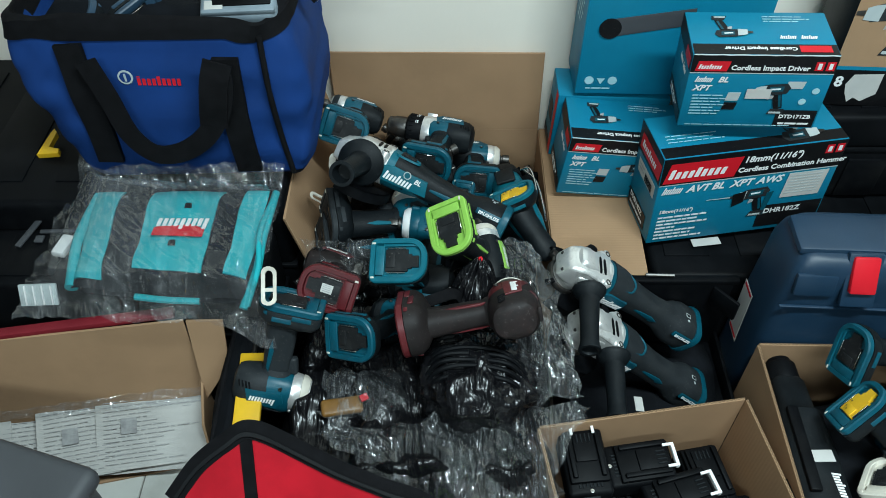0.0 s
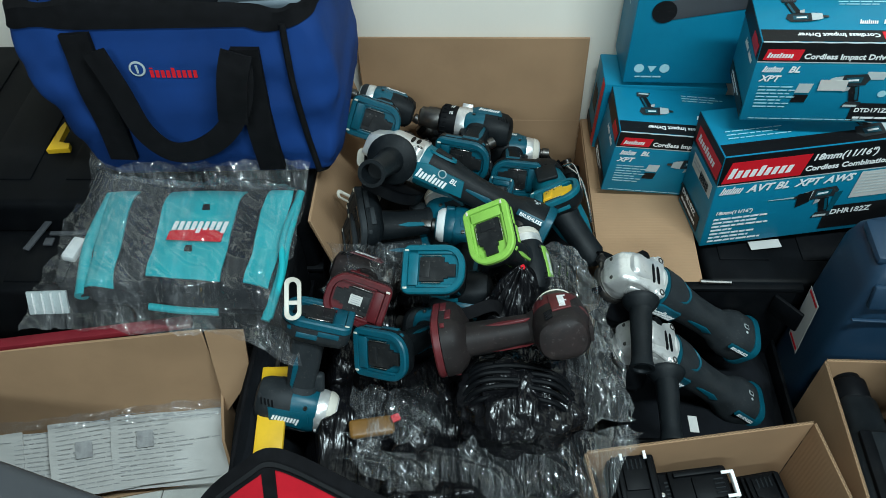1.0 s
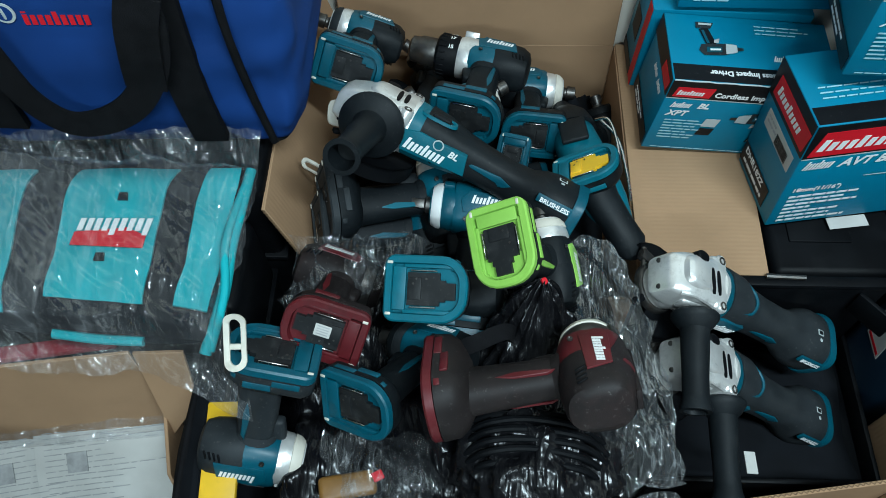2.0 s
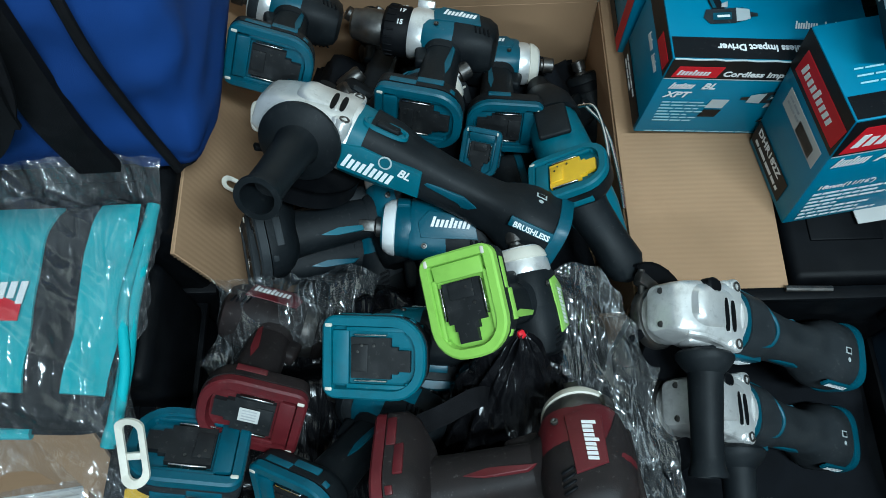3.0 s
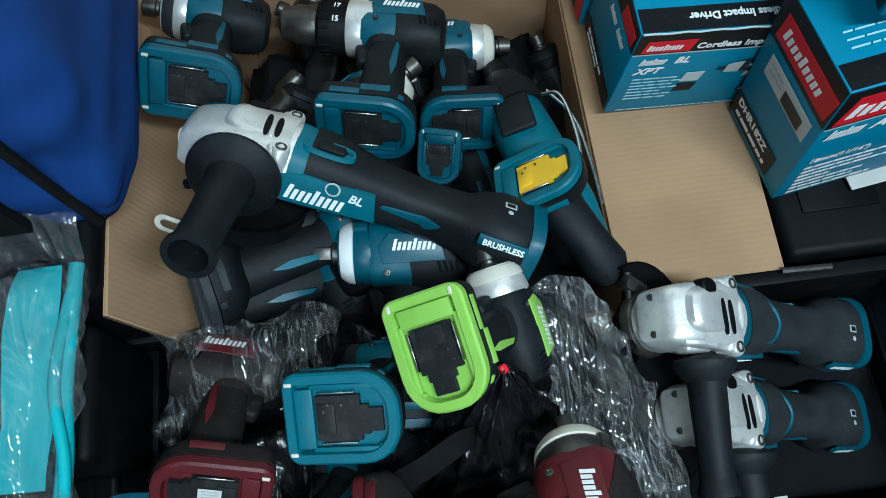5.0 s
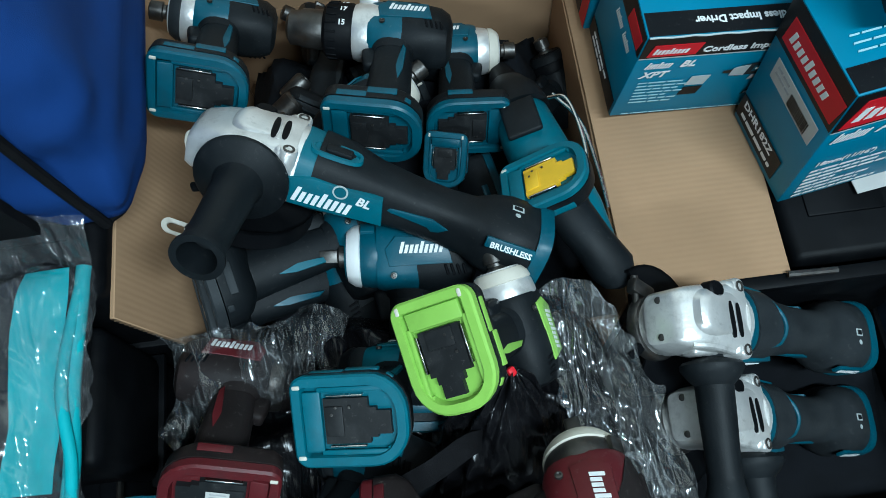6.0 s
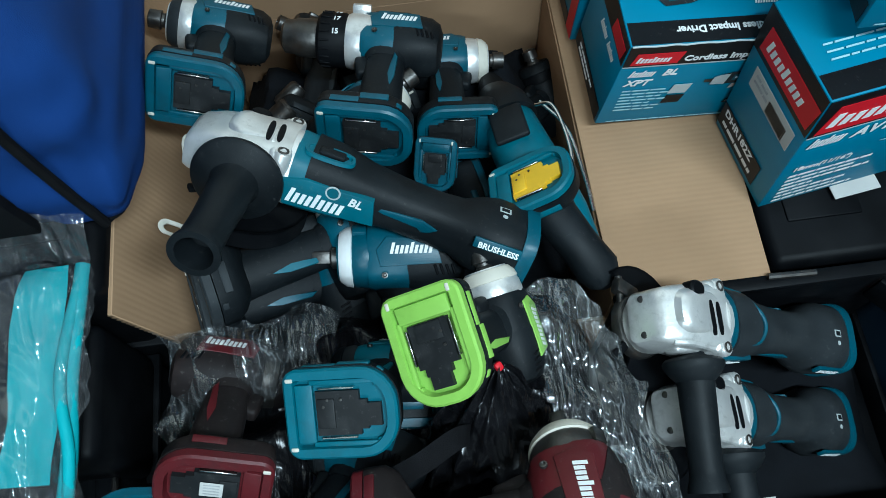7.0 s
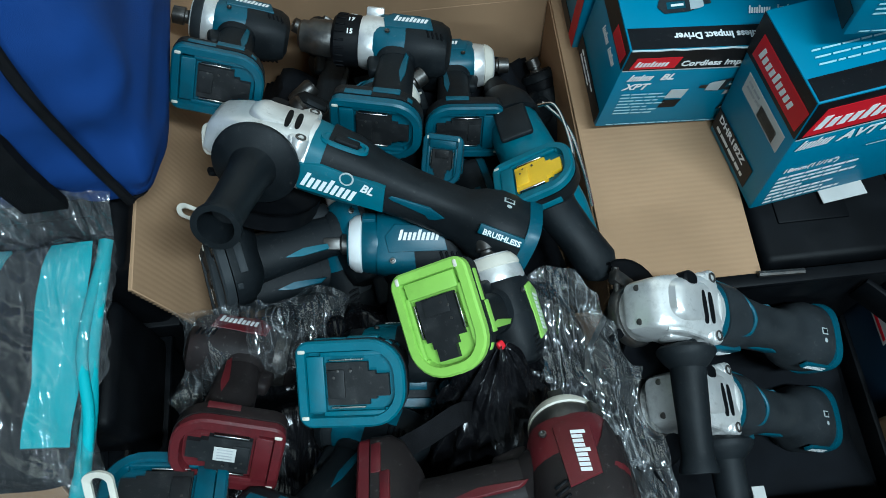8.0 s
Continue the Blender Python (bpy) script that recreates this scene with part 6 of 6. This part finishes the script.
# ---- batteries ----
def battery(m, label, clip=True, stripe=None):
    c = thing("battery_pack", m, label, "battery", "batteries in the box")
    part("case", rbox((0.075, 0.115, 0.05), (0, 0, 0.025), r=0.007, seg=3), GLOSS_BLACK, c)
    part("shoulder", rbox((0.066, 0.09, 0.01), (0, 0.006, 0.054), r=0.003), GLOSS_BLACK, c)
    for x in (-0.024, 0.024):
        part("rail", rbox((0.008, 0.08, 0.008), (x, 0.008, 0.062), r=0.002), GLOSS_BLACK, c)
    plate = part("terminal_plate", rbox((0.036, 0.05, 0.005), (0, 0.02, 0.0605), r=0.0015), GLOSS_BLACK, c)
    for k in range(4):
        part("slot", rbox((0.003, 0.016, 0.003), (-0.0105 + k * 0.007, 0.035, 0.063), r=0.0008, seg=1), BLACK, plate)
    for k in range(7):
        part("grip_rib", rbox((0.0035, 0.008, 0.002), (-0.018 + k * 0.006, -0.042, 0.0505), r=0.0006, seg=1), BLACK, c)
    part("release_button", rbox((0.03, 0.008, 0.02), (0, -0.058, 0.03), r=0.003), BLACK, c)
    part("screw", lathe([(0, 0.0035), (0.002, 0.0035), (0.0022, 0.002)], pose(0.0, -0.052, 0.05, 0, -90, 0), 12), CHROME, c)
    if clip:
        tp = part("terminal_cover", rbox((0.042, 0.006, 0.012), (0, 0.058, 0.062), r=0.0015), WHITE, c, "white plastic terminal cover")
        for x in (-0.0185, 0.0185):
            part("cover_leg", rbox((0.005, 0.016, 0.004), (x, 0.049, 0.066), r=0.001), WHITE, tp)
    if stripe:
        part("stripe", rbox((0.008, 0.03, 0.003), (0.02, -0.02, 0.05), r=0.001), stripe, c)
        part("end_band", rbox((0.004, 0.06, 0.03), (0.0375, 0, 0.028), r=0.001), stripe, c)
    return c


black_pack = "black plastic tool battery with a white terminal cover"
battery(pose(0.242, 0.640, 0.185, 4, 0, 6), black_pack)
battery(pose(0.338, 0.648, 0.165, 2, 4, -82), black_pack)
battery(pose(0.40, 0.595, 0.155, 3, 2, -75), black_pack)
battery(pose(0.458, 0.640, 0.125, 3, 2, 12), "black battery with yellow stripes and no cover", False, YELLOW)
for x, y, z, rz in ((0.268, 0.49, 0.16, 10), (0.33, 0.50, 0.12, 80), (0.42, 0.50, 0.12, 20), (0.50, 0.56, 0.10, 5), (0.50, 0.46, 0.06, 12), (0.30, 0.60, 0.09, 8), (0.40, 0.61, 0.07, 95), (0.27, 0.62, 0.10, 5), (0.34, 0.43, 0.06, 10)):
    battery(pose(x, y, z, 2, 0, rz), "black plastic tool battery low in the box", False)
for x, y, rz in ((0.28, 0.57, 9), (0.34, 0.58, 9), (0.43, 0.59, 9), (0.28, 0.46, 9), (0.42, 0.44, 9)):
    battery(pose(x, y, 0.012, 0, 0, rz), "black plastic tool battery on the box's bottom", False)


# ---- tools in the right-hand box ----
def rotary_hammer():
    c = thing("rotary_hammer", basis((0.632, 0.83, 0.20), (-0.05, -1, 0.06), (0, 0, 1)), "worn black rotary hammer with a white label", "hammer drill")
    part("nose_sleeve", along_x([(-0.06, 0, 0.012, 0.012), (-0.055, 0, 0.02, 0.02), (-0.02, 0, 0.022, 0.022), (-0.015, 0, 0.028, 0.028), (0.02, 0, 0.029, 0.029), (0.025, 0, 0.026, 0.026)]), GLOSS_BLACK, c)
    part("barrel", along_x([(0.02, 0, 0.026, 0.026), (0.03, 0, 0.031, 0.031), (0.09, 0, 0.033, 0.034), (0.1, 0, 0.040, 0.042), (0.2, -0.004, 0.046, 0.046), (0.3, -0.006, 0.046, 0.046), (0.31, -0.006, 0.036, 0.036)], 3), BLACK, c)
    part("ridge", rbox((0.16, 0.02, 0.012), (0.18, -0.02, 0.042), r=0.004), GLOSS_BLACK, c)
    part("paper_label", rbox((0.022, 0.04, 0.002), (0.195, 0.005, 0.0425), (0, 0, 4), r=0.0005), PAPER, c)
    bm = mark_slab(0.045, 0.014, 0.2, 0.001)
    bm.transform(pose(0.225, 0.012, 0.0415, 0, 0, 5))
    tagged(part("trade_mark", bm, WHITE, c), kind="stuff")
    return c


rotary_hammer()
pistol("impact_driver", ((0.715, 0.60, 0.27), (-0.55, -0.75, 0.2), (0.5, -0.35, -0.79), 0.95), CREAM, "pale cream impact driver low in a cardboard box", "impact driver", mark=False)
# Dark mass added to fill the gaps under these tools.
heap("dark_filler", 0.59, 0.98, 0.43, 0.85, 0.15, 0.012, 0.05, 11, DARK_CLOTH, "added dark filler under tools in a box", "padding", 30, 30)
pistol("impact_driver", ((0.75, 0.73, 0.20), (0.2, -0.9, 0.1), (0.9, 0.2, 0.2), 1.0), TEAL, "dark teal impact driver at the bottom of a box", "impact driver", mark=False)


# ---- open tray under the grinders ----
def tray():
    c = thing("case_tray", pose(0, 0, 0), "open black plastic case tray holding two grinders", "case")
    x0, x1, y0, y1, h = 0.232, 0.575, 0.755, 1.012, 0.205
    part("floor_panel", rbox((x1 - x0, y1 - y0, 0.05), ((x0 + x1) / 2, (y0 + y1) / 2, 0.025), r=0.006), GLOSS_BLACK, c)
    for sx, sy, px, py, hh in ((x1 - x0, 0.008, (x0 + x1) / 2, y1, h + 0.03), (x1 - x0, 0.008, (x0 + x1) / 2, y0, h - 0.06), (0.008, y1 - y0, x0, (y0 + y1) / 2, h), (0.008, y1 - y0, x1, (y0 + y1) / 2, 0.07)):
        part("wall", rbox((sx, sy, hh), (px, py, hh / 2 + 0.02), r=0.003), GLOSS_BLACK, c)
    part("rim", rbox((x1 - x0 + 0.02, 0.018, 0.012), ((x0 + x1) / 2, y1 + 0.004, h + 0.046), r=0.004), GLOSS_BLACK, c)
    part("corner", rbox((0.06, 0.008, 0.05), (x1 - 0.02, y1 - 0.03, h + 0.015), (0, 0, -50), r=0.003), GLOSS_BLACK, c)
    part("latch_rod", tube([(0.40, 1.02, 0.262), (0.455, 1.018, 0.262)], 0.004), STEEL, c)
    part("paper_label", rbox((0.016, 0.03, 0.002), (0.36, 0.772, 0.19), (0, 10, 0), r=0.0005), PAPER, c)
    return c


tray()


# ---- small things round the heap ----
def belt_clip(parent_pose, name, label):
    """A cream stamped clip: a long loop with two slots."""
    bm = bmesh.new()
    outer = [(0.0105 * math.cos(radians(a)), 0.024 + 0.0105 * math.sin(radians(a))) for a in range(0, 181, 20)] + [(-0.0105 * math.cos(radians(a)), -0.024 - 0.0105 * math.sin(radians(a))) for a in range(0, 181, 20)]
    inner = [(x * 0.52, y * 0.80) for x, y in outer]
    n = len(outer)
    for z in (0.0, 0.004):
        vo = [bm.verts.new((x, y, z + 0.010 * (y / 0.034) ** 2)) for x, y in outer]
        vi = [bm.verts.new((x, y, z + 0.010 * (y / 0.034) ** 2)) for x, y in inner]
        for i in range(n):
            j = (i + 1) % n
            bm.faces.new((vo[i], vo[j], vi[j], vi[i]))
        if z:
            for a, b in ((old_o, vo), (old_i, vi)):
                for i in range(n):
                    j = (i + 1) % n
                    bm.faces.new((a[i], a[j], b[j], b[i]))
        old_o, old_i = vo, vi
    rbox((0.014, 0.007, 0.005), (0, -0.006, 0.003), r=0.001, bm=bm)
    bm.transform(parent_pose)
    return tagged(part(name, bm, CREAM), label, "clip")


belt_clip(basis((-0.27, 0.805, 0.487), (1, 0.05, 0), (0.1, -0.55, 0.85)) @ Matrix.Diagonal((1.15, 0.9, 0.9, 1)), "belt_clip", "cream metal belt clip on a teal driver's foot")
belt_clip(basis((-0.238, 1.117, 0.368), (0.4, 0.9, 0.0), (0.1, -0.3, 0.9)) @ Matrix.Scale(0.75, 4), "belt_clip", "cream metal belt clip beside the side handle")
def hook_plate(m):
    """A pale plastic plate with rounded corners and two dark slots."""
    c = thing("hook_plate", m, "pale plastic hook plate with dark slots, under tools", "hook", "pale hook plates")
    outline = [(q.x, q.y) for q in sq_ring((0, 0, 0), (1, 0, 0), (0, 1, 0), 0.028, 0.024, 4, 24)]
    part("plate", slab(outline, 0, 0.005, 0.0015), CREAM, c)
    for x in (-0.008, 0.01):
        part("slot", rbox((0.007, 0.026, 0.003), (x, 0.0, 0.0045), r=0.001, seg=1), GLOSS_BLACK, c)


hook_plate(basis((-0.208, 1.202, 0.392), (0.9, 0.1, -0.3), (0.2, -0.45, 0.87)) @ Matrix.Scale(0.8, 4))
hook_plate(basis((-0.204, 1.15, 0.352), (0.8, 0.3, -0.3), (0.2, -0.45, 0.87)) @ Matrix.Scale(0.7, 4))
for x, y, z, r in ((-0.142, 1.30, 0.335, 0.016), (-0.132, 1.335, 0.325, 0.012), (-0.15, 1.27, 0.345, 0.012)):
    ob = part("socket", lathe([(-0.02, r * 0.8), (-0.016, r), (0.012, r), (0.016, r * 0.8), (0.016, r * 0.5), (0.004, r * 0.45)], pose(x, y, z - 0.045, 0, -20, 30), 24), STEEL)
    tagged(ob, "small bright steel drive socket among the tools", "socket", "loose steel sockets")
pistol("screwdriver", ((0.036, 1.186, 0.315), (0.15, 0.6, 0.5), (0.2, 0.5, -0.84), 0.62), TEAL, "small dark teal screwdriver between larger tools", "screwdriver", mark=False)
pistol("impact_driver", ((-0.06, 1.30, 0.20), (0.8, 0.5, 0.1), (0.2, 0.0, 0.3), 1.0), TEAL, "dark teal impact driver lying deep in the box", "impact driver", mark=False)
pistol("impact_driver", ((0.10, 1.18, 0.21), (-0.2, 0.9, 0.1), (-0.9, -0.2, 0.1), 1.0), TEAL, "dark teal driver lying under the saw", "impact driver", mark=False)
pistol("impact_driver", ((-0.17, 1.12, 0.21), (0.3, 0.9, 0.0), (0.9, -0.3, 0.1), 1.0), TEAL, "dark teal driver under other tools", "impact driver", mark=False)

# Black tools added to darken the gaps before the box's back panel.
pistol("drill", ((-0.02, 1.30, 0.235), (0.9, 0.35, 0.1), (0.1, 0.6, -0.1), 1.0), GREY_RUBBER, "added black drill darkening the back of the box", "drill", mark=False, case=STEEL, bumper=BLACK)
pistol("drill", ((0.135, 1.285, 0.205), (-0.3, 0.75, 0.6), (0.35, 0.8, -0.2), 0.9), BLACK, "added black drill darkening the back corner of the box", "drill", mark=False, case=GLOSS_BLACK, bumper=BLACK)
pistol("drill", ((-0.12, 1.29, 0.25), (-0.7, 0.2, 0.5), (0.3, 0.8, -0.1), 0.9), GREY_RUBBER, "added black drill darkening a gap by the numbered drill", "drill", mark=False, case=STEEL, bumper=BLACK)
# Dark mass added over the tray floor, which else catches too much light.
heap("dark_filler", 0.242, 0.568, 0.765, 1.003, 0.075, 0.04, 0.012, 21, DARK_CLOTH, "added dark filler that keeps the tray floor black", "padding", 24, 24)

# bits on the black cases
ob = part("yellow_clip", slab([(0, 0), (0.04, 0), (0.04, 0.012), (0.02, 0.016), (0.03, 0.05), (0.024, 0.062), (0.018, 0.05)], 0, 0.012, 0.001), YELLOW)
ob.matrix_world = basis((-0.775, 1.15, 0.452), (1, 0.1, 0), (0, -0.2, 1))
tagged(ob, "yellow plastic latch lying on a black case", "latch")
for x, y, z, w, d, rz in ((-0.76, 1.0, 0.402, 0.012, 0.07, -14), (-0.70, 1.005, 0.402, 0.08, 0.008, 2), (-0.735, 0.985, 0.402, 0.016, 0.016, 0)):
    ob = part("metal_strip", rbox((w, d, 0.004), (x, y, z), (0, 0, rz), r=0.001), GREY_PLASTIC)
    tagged(ob, "grey strip on the lid of a black case", "strip", "grey strips on the case")
ob = part("white_block", rbox((0.024, 0.045, 0.014), (-0.682, 0.965, 0.4055), (0, 0, -12), r=0.003), WHITE)
tagged(ob, "small white plastic block on a black case", "block")


def ribbed_latch():
    c = thing("case_latch", pose(-0.735, 0.885, 0.398, 58, 0, 3), "pale grey ribbed latch at a black case's front edge", "latch")
    part("plate", rbox((0.066, 0.04, 0.006), (0.03, -0.022, 0.003), r=0.002), BOX_GREY, c)
    for k in range(4):
        part("rib", rbox((0.003, 0.036, 0.004), (0.009 + k * 0.015, -0.022, 0.0075), r=0.001), WHITE, c)


ribbed_latch()


# ---- tools in the blue bag ----
CHARGER = mat("blue_grey_shell", (0.2, 0.25, 0.29), 0.45, 0, 0.12, 20, 0.05, 400, stain=(0.1, 0.12, 0.14), stain_scale=14, stain_amount=0.4)


def charger():
    c = thing("battery_charger", basis((-0.385, 1.15, 0.722), (1, 0.05, 0.02), (0.05, -0.45, 0.9)), "pale blue-grey charger with black contacts, in the bag", "charger")
    part("shell", rbox((0.125, 0.09, 0.05), (0.06, 0.045, 0.025), r=0.012, seg=3), CHARGER, c)
    part("recess", rbox((0.095, 0.06, 0.006), (0.066, 0.05, 0.05), r=0.003), GLOSS_BLACK, c)
    part("paper_label", rbox((0.03, 0.02, 0.002), (0.022, 0.02, 0.0515), r=0.0005), PAPER, c)
    for k in range(3):
        part("contact", rbox((0.003, 0.016, 0.004), (0.055 + k * 0.016, 0.055, 0.054), r=0.001), CHROME, c)
    part("rim", rbox((0.118, 0.008, 0.012), (0.062, 0.008, 0.052), r=0.003), CHARGER, c)


charger()
NIGHT = mat("blue_grey_plastic", (0.02, 0.05, 0.085), 0.4, 0, 0.2, 30, 0.06, 500)
pistol("drill", ((-0.50, 1.165, 0.735), (0.7, 0.6, 0.3), (-0.7, 0.6, 0.05), 0.95), NIGHT, "dark blue drill lying in the open blue bag", "drill", nose="drill", mark=False)
pistol("drill", ((-0.60, 1.175, 0.75), (-0.5, 0.8, -0.1), (0.5, 0.35, -0.6), 0.95), NIGHT, "dark blue drill with its foot up in the blue bag", "drill", nose="drill", mark=False)
# Dark mass added to blacken the bag's mouth and hide its blue inside.
heap("dark_filler", -0.685, -0.27, 1.138, 1.386, 0.762, 0.66, 0.018, 15, DARK_CLOTH, "added dark filler hiding the inside of the blue bag", "padding", 24, 24)
